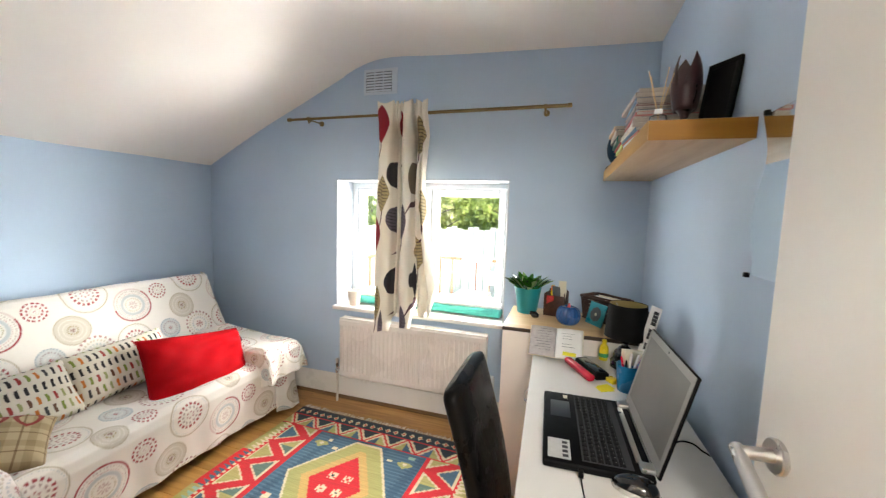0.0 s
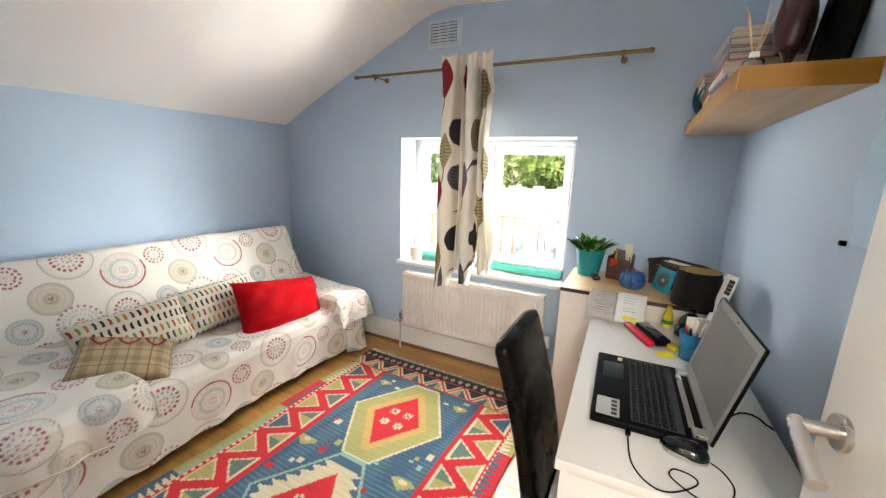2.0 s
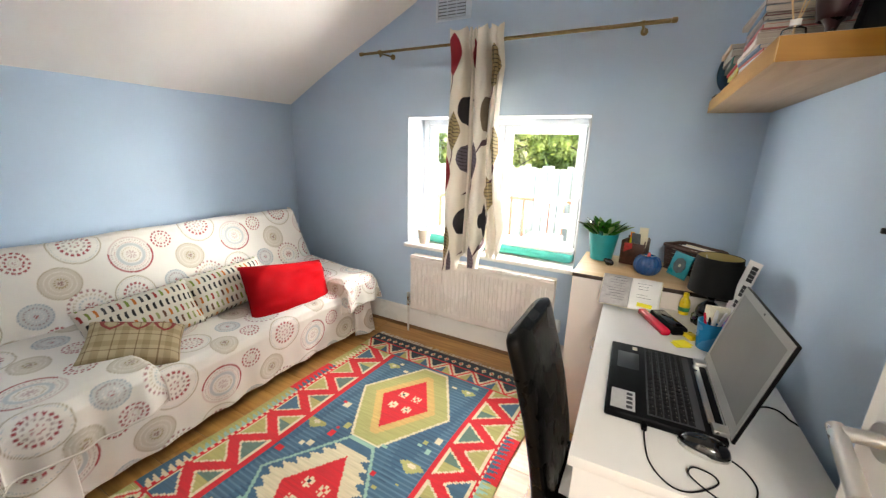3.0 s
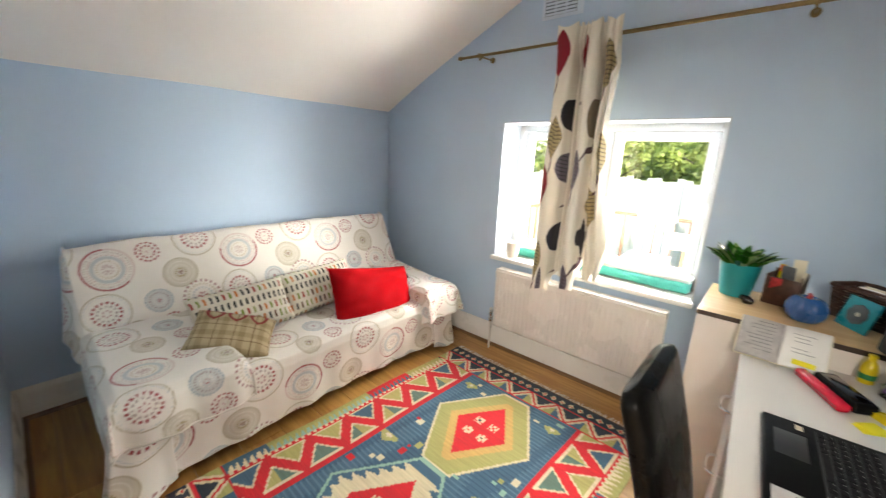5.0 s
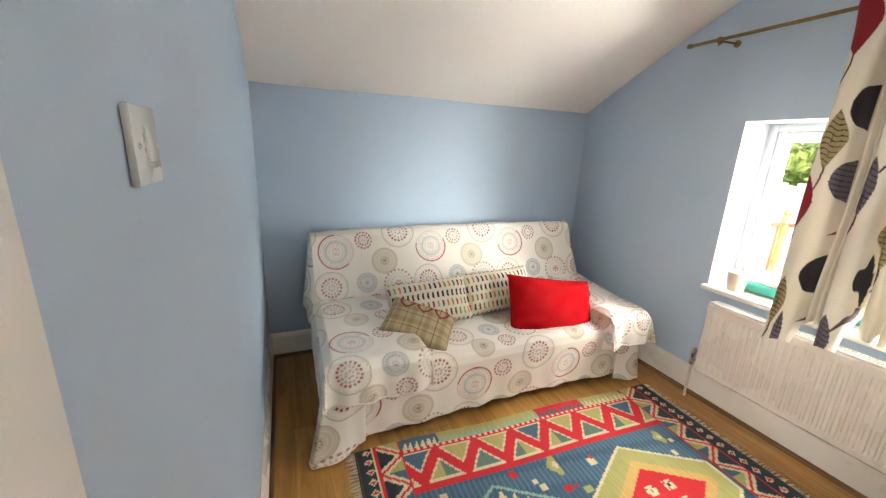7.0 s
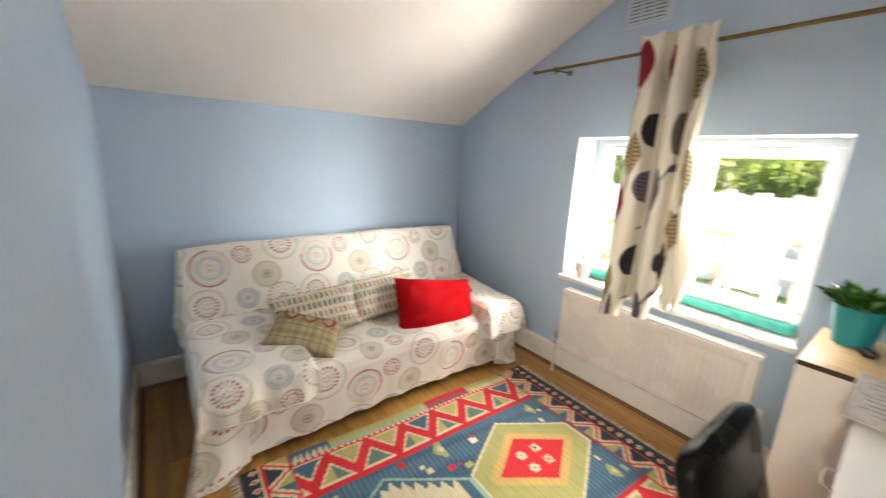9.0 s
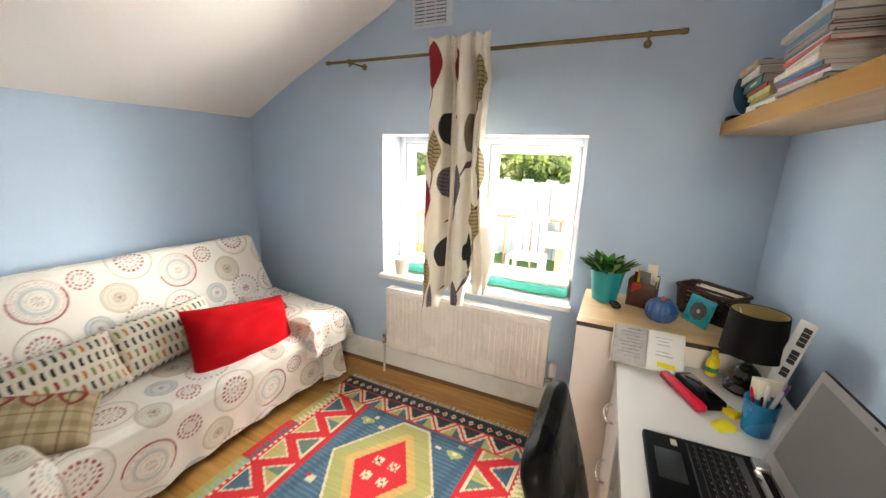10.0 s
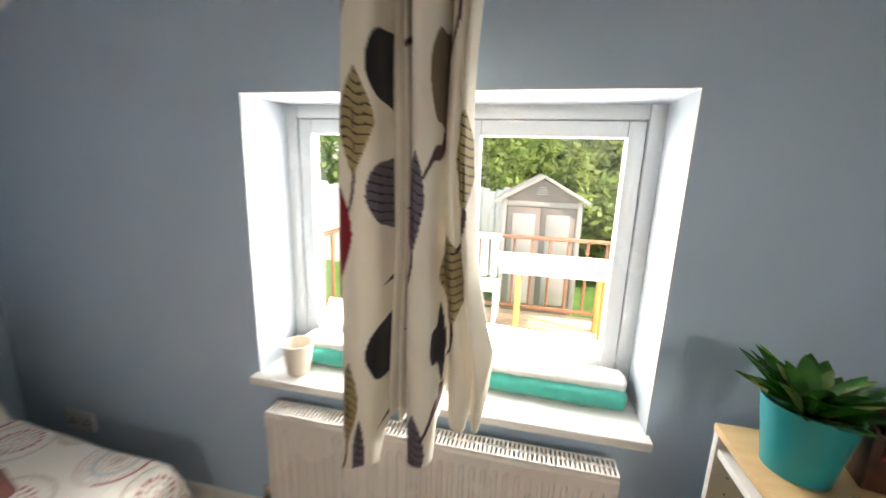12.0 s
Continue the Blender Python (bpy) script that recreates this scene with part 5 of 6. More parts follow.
def laptop():
    ob = thing("laptop", "open black laptop with a silver hinge strip", "laptop", at=(1.676, -1.268, DT), turn=2.2)
    w, d = 0.192, 0.128
    base = part("base", boxed(-d, d, -w, w, 0.003, 0.024, 0.006, seg=3), BLACKP, ob)
    part("touchpad", boxed(-d + 0.020, -d + 0.078, 0.028, 0.130, 0.0238, 0.0244, 0.0002), material("touchpad", (0.02, 0.022, 0.024), 0.3, vary=0.05), base, "smooth dark touchpad")
    st = part("sticker", boxed(-d + 0.012, -d + 0.068, -w + 0.014, -w + 0.100, 0.0238, 0.0243), STICK, base, "silver specification sticker", smooth=False)
    for k in range(4):
        part("print_bar", boxed(-d + 0.048, -d + 0.062, -w + 0.022 + 0.019 * k, -w + 0.034 + 0.019 * k, 0.0243, 0.0246), INK, st, smooth=False)
    part("sticker", boxed(-d + 0.060, -d + 0.074, w - 0.040, w - 0.018, 0.0238, 0.0243), CREAMC, base, "small pale sticker", smooth=False)
    part("keyboard_well", boxed(-d + 0.094, d - 0.044, -w + 0.018, w - 0.018, 0.0236, 0.0242), INK, base, smooth=False)
    part("hinge_strip", boxed(d - 0.034, d - 0.020, -w + 0.055, w - 0.055, 0.0235, 0.0275, 0.001), STEEL, base, "silver hinge strip")
    for s in (-1, 1):
        part("hinge", boxed(d - 0.030, d + 0.004, s * (w - 0.034) - 0.017, s * (w - 0.034) + 0.017, 0.020, 0.034, 0.004), STEEL, base, "silver hinge")
    me = {}
    kx0, ky0 = -d + 0.098, w - 0.022
    for row in range(6):
        widths = [1] * 18
        if row == 0:
            widths = [1, 1, 1, 1, 5.0, 1, 1, 1, 1, 1, 1, 1, 1]
        y = ky0
        unit = (2 * w - 0.044) / sum(widths)
        for n in widths:
            kw = unit * n
            key = round(kw, 4)
            if key not in me:
                m = bpy.data.meshes.new("key")
                bm = boxed(0, 0.0138, -kw + 0.0022, 0, 0, 0.0022, 0.0006, seg=1)
                box(bm, 0.0088, 0.0106, -0.0050, -0.0034, 0.0021, 0.0025)
                bm.to_mesh(m)
                bm.free()
                m.materials.append(KEYM)
                m.materials.append(WHITEP)
                for poly in m.polygons:
                    poly.material_index = 1 if poly.area < 5.0e-6 and poly.normal.z > 0.9 and abs(poly.center.z - 0.0025) < 0.0002 else 0
                me[key] = m
            k = new("key", me[key])
            k.parent = base
            k.location = (kx0 + row * 0.0165, y, 0.0240)
            y -= kw
    lid = part("lid", boxed(-0.004, 0.004, -w, w, 0.0, 0.262, 0.003, pose(d + 0.004, 0, 0.022, 0, 13.5, 0)), BLACKP, ob)
    mm = pose(d + 0.004, 0, 0.022, 0, 13.5, 0)
    bez = bmesh.new()
    box(bez, -0.0056, -0.0040, -w + 0.004, w - 0.004, 0.240, 0.259, 0, mm)
    box(bez, -0.0056, -0.0040, -w + 0.004, w - 0.004, 0.006, 0.036, 0, mm)
    box(bez, -0.0056, -0.0040, -w + 0.004, -w + 0.020, 0.036, 0.240, 0, mm)
    box(bez, -0.0056, -0.0040, w - 0.020, w - 0.004, 0.036, 0.240, 0, mm)
    part("bezel", bez, BEZEL, lid, "grey plastic screen bezel", smooth=False)
    part("screen", boxed(-0.0048, -0.0040, -w + 0.020, w - 0.020, 0.036, 0.240, 0, mm), SCREEN, lid, "switched-off screen with the room's reflection as grey colour", smooth=False)
    part("webcam", boxed(-0.0060, -0.0056, -0.004, 0.004, 0.247, 0.252, 0, mm), INK, lid, smooth=False)
    part("power_cable", tubed(spline([(1.800, -1.40, 0.787), (1.86, -1.30, 0.780), (1.905, -1.232, 0.779), (1.938, -1.218, 0.779), (1.960, -1.245, 0.778), (1.985, -1.27, 0.74), (1.995, -1.27, 0.45)], 40), 0.0024, 7), BLACKP).matrix_world = Matrix()
    c = scene.collection.objects["power_cable"]
    tagged(c, "thin black laptop power cable", "cable")


STICK = material("silver_sticker", (0.45, 0.45, 0.44), 0.4, vary=0.08, scale=60)
KEYM = material("key_plastic", (0.006, 0.006, 0.0065), 0.42, vary=0.1, scale=40, spec=0.15)
# dark screen's base raised to grey for the reflection of the bright room
SCREEN = material("lcd_with_reflection", (0.11, 0.11, 0.105), 0.42, vary=0.03, scale=5)
BEZEL = material("grey_bezel", (0.22, 0.215, 0.205), 0.4, vary=0.05)
laptop()


def mouse():
    ob = thing("computer_mouse", "black mouse with a silver side band and cable", "mouse", at=(1.762, -1.478, DT), turn=-12)
    n, m = 40, 22
    def shell(zs, s, z0):
        P = np.zeros((n, m, 3))
        for i in range(n):
            a = 2 * math.pi * i / n
            for j in range(m):
                t = math.pi / 2 * j / (m - 1)
                c = math.cos(t) ** 0.75 if j < m - 1 else 0.001
                P[i, j] = (0.051 * s * c * math.copysign(abs(math.cos(a)) ** 0.85, math.cos(a)), 0.029 * s * c * math.sin(a) * (1 + 0.10 * math.cos(a)), z0 + zs * math.sin(t) * (1 + 0.12 * math.cos(a)))
        return P
    sheet("top_shell", shell(0.026, 0.97, 0.009), GLOSSB, ob, "glossy black top shell", wrap=True)
    part("side_band", lathed([(0.040, 0), (0.0495, 0.002), (0.051, 0.008), (0.0485, 0.0125), (0.030, 0.014)], 40, Matrix.Diagonal((1, 0.585, 1, 1))), STEEL, ob, "silver side band")
    part("wheel", tubed([(0.026, -0.003, 0.033), (0.026, 0.003, 0.033)], 0.006, 14), BLACKP, ob)
    wire = thing("mouse_cable", "thin black mouse cable looped on the desk", "cable")
    pts = [(1.811, -1.488, 0.781), (1.832, -1.503, 0.778), (1.845, -1.541, 0.778), (1.836, -1.580, 0.778), (1.814, -1.612, 0.778), (1.784, -1.615, 0.779), (1.752, -1.598, 0.780), (1.728, -1.575, 0.782), (1.738, -1.548, 0.780), (1.770, -1.548, 0.778), (1.780, -1.566, 0.778), (1.762, -1.592, 0.778), (1.728, -1.620, 0.778), (1.700, -1.624, 0.778), (1.674, -1.604, 0.778), (1.655, -1.568, 0.778), (1.648, -1.515, 0.778), (1.645, -1.470, 0.783), (1.645, -1.455, 0.787)]
    part("wire", tubed(spline(pts, 110), 0.0017, 7), BLACKP, wire)
    part("plug", boxed(-0.006, 0.006, -0.016, 0.010, -0.004, 0.004, 0.0015, pose(1.645, -1.470, 0.7865)), BLACKP, wire)


mouse()


def notebook():
    ob = thing("open_notebook", "open notebook propped between desk and bookcase", "notebook")
    ob.matrix_world = pose(1.566, -0.703, DT + 0.004, 41.0, 0, -1.5)
    for s, mat, lab in ((-1, GREYP, "grey printed page"), (1, WHITEP, "white written page")):
        n = 16
        P = np.zeros((n, 6, 3))
        for i in range(n):
            t = i / (n - 1)
            for j in range(6):
                P[i, j] = (s * 0.113 * t, 0.148 * j / 5, 0.004 + 0.010 * math.sin(min(t * 2.2, 1) * math.pi * 0.5) - 0.004 * t)
        pg = sheet("page", P if s > 0 else P[::-1], mat, ob, lab)
        m = pg.modifiers.new("t", 'SOLIDIFY')
        m.thickness, m.offset = 0.007, -1
        r = random.Random(8 + s)
        for k in range(9):
            y = 0.134 - k * 0.0135
            if s < 0 or k in (1, 2, 3, 5, 6):
                a, b = r.uniform(0.018, 0.03), r.uniform(0.065, 0.10)
                part("writing_line", boxed(min(s * a, s * b), max(s * a, s * b), y, y + 0.0009 + 0.0008 * r.random(), 0.0118, 0.0126), GREY, pg, smooth=False)
    part("cover", boxed(-0.117, 0.117, -0.002, 0.152, -0.001, 0.0025, 0.001), CREAMC, ob)
    part("ribbon", tubed([(0.0, 0.002, 0.006), (0.004, -0.02, 0.004), (-0.01, -0.035, 0.022), (-0.03, -0.03, 0.030)], 0.0012, 5), CREAMC, ob)
    note = thing("sticky_note", "yellow sticky note on the notebook page", "sticky note")
    note.matrix_world = pose(1.566, -0.703, DT + 0.004, 41.0, 0, -1.5) @ pose(0.060, 0.018, 0.0125, 0, 0, -3)
    part("paper", boxed(-0.028, 0.028, -0.008, 0.010, 0, 0.0008), YEL, note, smooth=False)


notebook()


def desk_clutter():
    ob = thing("red_case", "glossy crimson elongated case", "case", at=(1.662, -0.812, DT), turn=-64)
    part("body", boxed(-0.098, 0.098, -0.017, 0.017, 0, 0.026, 0.011, seg=4), PINKR, ob)
    part("zip", boxed(-0.09, 0.09, -0.0174, 0.0174, 0.012, 0.014), INK, ob, smooth=False)
    ob = thing("black_phone", "black handset lying on the desk", "phone", at=(1.713, -0.792, DT), turn=-64)
    part("body", boxed(-0.085, 0.085, -0.032, 0.026, 0, 0.030, 0.009, seg=4), BLACKP, ob)
    part("face", boxed(-0.07, 0.07, -0.024, 0.019, 0.0295, 0.0306, 0.0004), GLOSSB, ob, "dark glossy face")
    ob = thing("note_block", "yellow and orange sticky note block", "note block", at=(1.780, -0.868, DT), turn=-52)
    ob.scale = (0.65, 0.65, 0.8)
    part("pad", boxed(-0.030, 0.030, -0.022, 0.022, 0, 0.020, 0.001), YELB, ob)
    ob = thing("sticky_note", "yellow sticky notes lying flat on the desk", "sticky note", at=(1.748, -0.943, DT), turn=28)
    part("paper", boxed(-0.027, 0.027, -0.020, 0.020, 0.0005, 0.0014), YEL, ob, smooth=False)
    part("upper_paper", boxed(-0.027, 0.027, -0.020, 0.020, 0.0015, 0.0024, 0, pose(0.010, 0.008, 0.001, 2, 3, 17)), YEL, ob, smooth=False)
    ob = thing("yellow_bottle", "yellow plastic bottle with a green cap", "bottle", at=(1.770, -0.635, DT), turn=0)
    ob.scale = (0.85, 0.85, 0.9)
    part("body", lathed([(0.018, 0), (0.022, 0.003), (0.023, 0.03), (0.024, 0.05), (0.020, 0.068), (0.012, 0.080), (0.010, 0.084)], 24), YELB, ob)
    part("cap", lathed([(0.0115, 0.082), (0.012, 0.084), (0.012, 0.100), (0.009, 0.103)], 18), YELB, ob)
    part("label", lathed([(0.0236, 0.018), (0.0242, 0.019), (0.0246, 0.036), (0.0240, 0.037)], 24), GREENP, ob, "green label band")
    ob = thing("glass_jar", "small clear glass jar with dark lid", "jar", at=(1.812, -0.700, DT))
    part("body", lathed([(0.020, 0), (0.022, 0.002), (0.022, 0.032), (0.017, 0.038), (0.015, 0.038), (0.0195, 0.031), (0.0195, 0.004), (0.002, 0.004)], 24), CLEAR, ob)
    part("contents", lathed([(0.017, 0.0045), (0.018, 0.006), (0.018, 0.020), (0.002, 0.022)], 20), PURPLE, ob, "dark purple contents")


desk_clutter()


def table_lamp():
    ob = thing("table_lamp", "small table lamp with a black drum shade", "table lamp", at=(1.842, -0.700, DT))
    ob.scale = (1, 1, 1.07)
    part("base", lathed([(0.046, 0), (0.049, 0.003), (0.049, 0.010), (0.040, 0.018), (0.034, 0.026), (0.040, 0.038), (0.043, 0.050), (0.038, 0.066), (0.022, 0.082), (0.012, 0.090), (0.012, 0.098), (0.016, 0.102), (0.009, 0.108), (0.009, 0.135)], 36), GLOSSB, ob, "glossy black turned base")
    part("shade", lathed([(0.082, 0.126), (0.0835, 0.126), (0.0730, 0.254), (0.0715, 0.254), (0.0717, 0.252), (0.0815, 0.1275)], 48), SHADEM, ob, "black cloth drum shade")
    bm = bmesh.new()
    for k in range(48):
        a, b = 2 * math.pi * k / 48, 2 * math.pi * (k + 1) / 48
        q = [bm.verts.new((r * math.cos(t), r * math.sin(t), z)) for r, z, t in ((0.0803, 0.128, a), (0.0803, 0.128, b), (0.0706, 0.2525, b), (0.0706, 0.2525, a))]
        bm.faces.new(q[::-1])
    bmesh.ops.remove_doubles(bm, verts=bm.verts, dist=0.0001)
    part("lining", bm, GOLDIN, ob, "gold shade lining")
    bm = bmesh.new()
    for k in range(3):
        a = k * 2.094
        tube(bm, [(0.012 * math.cos(a), 0.012 * math.sin(a), 0.135), (0.0705 * math.cos(a), 0.0705 * math.sin(a), 0.242)], 0.0015, 6)
    part("shade_ring", bm, STEEL, ob)
    part("bulb", lathed([(0.010, 0.135), (0.012, 0.145), (0.022, 0.175), (0.020, 0.195), (0.010, 0.205), (0.002, 0.206)], 20), PVC, ob, "unlit white bulb")


table_lamp()


def pen_pot():
    ob = thing("pen_pot", "blue plastic cup with pens and brushes", "pen pot", at=(1.822, -0.922, DT))
    part("cup", lathed([(0.030, 0), (0.032, 0.002), (0.040, 0.098), (0.038, 0.098), (0.0305, 0.005), (0.002, 0.005)], 36), BLUEP, ob)
    for k, (mat, h, ax, ay, r, lab) in enumerate(((WHITEP, 0.135, -8, 5, 0.006, "white marker"), (WHITEP, 0.145, 6, 12, 0.005, "white brush"), (PURPLE, 0.155, -10, 22, 0.004, "purple pen"), (BLACKP, 0.125, 14, -6, 0.004, "black pen"), (PINKR, 0.12, -14, -10, 0.004, "red pen"))):
        part("pen", lathed([(r * 0.4, 0.008), (r, 0.02), (r, h - 0.01), (r * 0.6, h)], 12, pose(0, 0, 0, ax, ay, 0)), mat, ob, lab)
    part("note_card", boxed(-0.034, 0.034, -0.013, 0.013, 0.085, 0.140, 0.001, pose(0.014, 0.020, 0, -10, 6, 25)), CREAMC, ob, "cream note cards", smooth=False)
    strip = thing("key_chart_strip", "white card strip printed with black bars", "card strip")
    strip.matrix_world = pose(1.878, -0.765, DT, -6, 9, -45)
    part("card", boxed(-0.022, 0.022, -0.0015, 0.0015, 0, 0.290, 0.0005), WHITEP, strip)
    for k in range(11):
        if k in (2, 6):
            continue
        part("black_bar", boxed(-0.004, 0.016, -0.0022, -0.0015, 0.115 + k * 0.0145, 0.128 + k * 0.0145), INK, strip, smooth=False)


pen_pot()

# ---- on the wall shelf ----
ST = 1.660


def magazines():
    r = random.Random(17)
    pal = [hexc(h) for h in ("9d8f83", "b3a596", "857a72", "3c6f95", "c2cbd4", "7d2f33", "4f86a8", "d8d2c6", "5b5f66", "b0443c", "2e5a80", "9c9288")]
    mats = [material("magazine_cover", tuple(c), 0.4, vary=0.2, scale=30) for c in pal]
    pages = material("magazine_pages", (0.50, 0.44, 0.375), 0.8, vary=0.12, scale=4, stretch=(1, 1, 120))
    z = ST
    k = 0
    while z < ST + 0.192:
        h = r.choice((0.005, 0.008, 0.011, 0.016))
        ob = thing("magazine", "worn magazine in a tall stack on the shelf", "magazine", "magazine stack", at=(1.895 + r.uniform(-0.008, 0.008), -0.725 + r.uniform(-0.010, 0.010), z), turn=r.uniform(-4, 4))
        part("page_block", boxed(-0.102, 0.104, -0.145, 0.145, 0.0006, h - 0.0006, 0), pages, ob, "yellowed page block", smooth=False)
        bm = bmesh.new()
        box(bm, -0.105, 0.105, -0.147, 0.147, 0, 0.0006)
        box(bm, -0.105, 0.105, -0.147, 0.147, h - 0.0006, h)
        box(bm, -0.1056, -0.103, -0.147, 0.147, 0.0002, h - 0.0002)
        part("cover", bm, mats[(k * 5 + r.randint(0, 3)) % len(mats)], ob, smooth=False)
        z += h + 0.0003
        k += 1
    z = ST
    pal2 = [("e8e3dc", 0.034, "white"), ("a8b7b5", 0.010, "pale blue"), ("c9a53a", 0.011, "ochre"), ("d5dd7a", 0.019, "lime"), ("c81f22", 0.012, "red"), ("0b7a6d", 0.026, "green"), ("3a3a40", 0.006, "dark"), ("ddd9cf", 0.026, "cream"), ("3d4a63", 0.007, "dark blue"), ("d9b48c", 0.018, "tan")]
    for n, (c, h, word) in enumerate(pal2):
        ob = thing("book", word + " paperback lying in a stack on the shelf", "book", "book stack", at=(1.902 - 0.004 * n + r.uniform(-0.006, 0.006), -0.365 + 0.010 * n, z), turn=r.uniform(-3, 3))
        m = material("book_cover", tuple(hexc(c)), 0.4, vary=0.12, scale=25)
        part("page_block", boxed(-0.088, 0.092, -0.150 + 0.006 * n, 0.130, 0.001, h - 0.001), pages, ob, "page block", smooth=False)
        bm = bmesh.new()
        box(bm, -0.091, 0.093, -0.152 + 0.006 * n, 0.132, 0, 0.001)
        box(bm, -0.091, 0.093, -0.152 + 0.006 * n, 0.132, h - 0.001, h)
        box(bm, -0.0925, -0.089, -0.152 + 0.006 * n, 0.132, 0.0003, h - 0.0003)
        cov = part("cover", bm, m, ob, smooth=False)
        if h > 0.015:
            part("spine_print", boxed(-0.0931, -0.0925, -0.06, 0.03, h * 0.3, h * 0.62), INK if n == 0 else WHITEP, cov, smooth=False)
        z += h + 0.0003


magazines()


def shelf_things():
    navy = material("navy_felt", (0.008, 0.05, 0.095), 0.75, vary=0.2, scale=12)
    ob = thing("navy_cap", "dark navy stiff cap leaning on the books", "cap", at=(1.852, -0.128, ST), turn=0)
    n, m = 40, 16
    P = np.zeros((n, m, 3))
    for i in range(n):
        a = 2 * math.pi * i / n
        for j in range(m):
            t = math.pi * j / (m - 1)
            rr = max(math.sin(t) ** 0.5, 0.01)
            P[i, j] = (0.082 * rr * math.cos(a), 0.030 * math.cos(t) * (1 + 0.2 * math.sin(a)), 0.116 * rr * math.sin(a))
    ob2 = sheet("felt_body", P, navy, ob, wrap=True)
    ob2.matrix_basis = pose(0, 0, 0.120, -14, 14, 0)
    ob = thing("black_wallet", "flat black wallet at the end of the shelf", "wallet", at=(1.845, -0.062, ST), turn=4)
    part("body", boxed(-0.068, 0.085, -0.050, 0.035, 0, 0.020, 0.004), BLACKP, ob)
    ob = thing("tulip_ornament", "dark red tulip-shaped ornament on a black base", "ornament", at=(1.905, -1.015, ST))
    part("base", boxed(-0.095, 0.075, -0.055, 0.050, 0, 0.016, 0.004), BLACKP, ob, "black flat base")
    dark = material("dark_red_lacquer", (0.030, 0.0035, 0.005), 0.3, vary=0.25, scale=15)
    bm = lathed([(0.012, 0.016), (0.010, 0.045), (0.014, 0.060), (0.032, 0.085), (0.042, 0.125), (0.040, 0.165), (0.030, 0.195)], 28)
    part("cup", bm, dark, ob)
    for k in range(5):
        a = k * 72 + 20
        n = 10
        P = np.zeros((9, n, 3))
        for i in range(9):
            u = (i / 8 - 0.5) * 2
            for j in range(n):
                t = j / (n - 1)
                w = 0.046 * math.sin(math.pi * (0.28 + 0.72 * t)) ** 0.8 + 0.0005
                rad = 0.032 + 0.014 * math.sin(t * math.pi * 0.85) - 0.014 * t * t
                ph = u * w / 0.042
                P[i, j] = (rad * math.cos(ph), rad * math.sin(ph), 0.070 + t * (0.150 if k % 2 else 0.172))
        p = sheet("petal", P, dark, ob, "dark red lacquered petal", thick=0.003)
        p.matrix_basis = pose(0, 0, 0, 0, 0, a)
    ob = thing("framed_picture", "black picture frame leaning against the wall", "picture frame")
    ob.matrix_world = pose(1.965, -1.075, ST + 0.002, -9, 0, -58)
    bm = bmesh.new()
    for a in ((-0.050, 0.050, 0, 0.016), (-0.050, 0.050, 0.182, 0.198)):
        box(bm, a[0], a[1], -0.007, 0.007, a[2], a[3], 0.002)
    for a in ((-0.050, -0.036), (0.036, 0.050)):
        box(bm, a[0], a[1], -0.007, 0.007, 0.016, 0.182, 0.002)
    part("frame", bm, BLACKP, ob)
    part("picture", boxed(-0.036, 0.036, -0.003, 0.003, 0.016, 0.182), BLACKP, ob, "dark picture", smooth=False)
    ob = thing("reed_diffuser", "glass reed diffuser with thin wooden reeds", "diffuser", at=(1.808, -1.150, ST))
    part("bottle", lathed([(0.024, 0), (0.026, 0.002), (0.022, 0.026), (0.010, 0.034), (0.009, 0.040), (0.007, 0.040), (0.0085, 0.033), (0.020, 0.024), (0.0235, 0.004), (0.002, 0.004)], 24), CLEAR, ob, "clear glass bottle")
    part("collar", lathed([(0.0095, 0.032), (0.0105, 0.033), (0.0105, 0.046), (0.0075, 0.046), (0.0070, 0.033)], 20), WHITEP, ob, "white collar")
    for dx, dy in ((-0.034, -0.01), (0.036, 0.02), (-0.020, 0.035), (0.012, -0.03)):
        part("reed", tubed([(-dx * 0.15, -dy * 0.15, 0.006), (dx, dy, 0.150)], 0.0013, 6), TOPW, ob, "thin pale reed")


shelf_things()

cloth = thing("folded_cloth", "crumpled white cloth on the chair seat", "cloth", at=(1.53, -1.36, 0.475))
A, B = np.meshgrid(np.linspace(-1, 1, 40), np.linspace(-1, 1, 40), indexing="ij")
sheet("cloth", np.stack([A * 0.055, B * 0.10, 0.012 + 0.022 * (1 - A ** 2) * (1 - B ** 4) + 0.008 * waves(A * 0.6, B * 0.6, 4, 5)], -1), WTOWEL, cloth, thick=0.006)

cushion("small_brown_cushion", "small dusty brown cushion behind the red one", 0.20, 0.15, 0.08, material("brown_velvet", (0.16, 0.075, 0.065), 0.85, vary=0.15, scale=10, spec=0.2), pose(-0.475, -0.500, 0.475, -35, 0, 95), None, 9, 50)

# ---- garden seen through the window ----
DECKW = wood("weathered_decking", (0.36, 0.26, 0.15), (0.52, 0.40, 0.26), 0.7, 0, 1.0, 0.12)
RAILW = wood("stained_rail_timber", (0.20, 0.085, 0.04), (0.30, 0.14, 0.07), 0.55, 2)
ORW = wood("orange_timber", (0.45, 0.22, 0.06), (0.58, 0.32, 0.10), 0.55, 2)
GRASS = material("lawn", (0.10, 0.20, 0.035), 0.9, vary=0.3, scale=3, grain=1.0, grain_scale=60)
FENCEP = material("white_fence_paint", (0.72, 0.71, 0.68), 0.6, vary=0.05, scale=4)
SHEDW = material("taupe_resin_shed", (0.36, 0.28, 0.235), 0.6, vary=0.06, scale=6, grain=0.3, grain_scale=40)
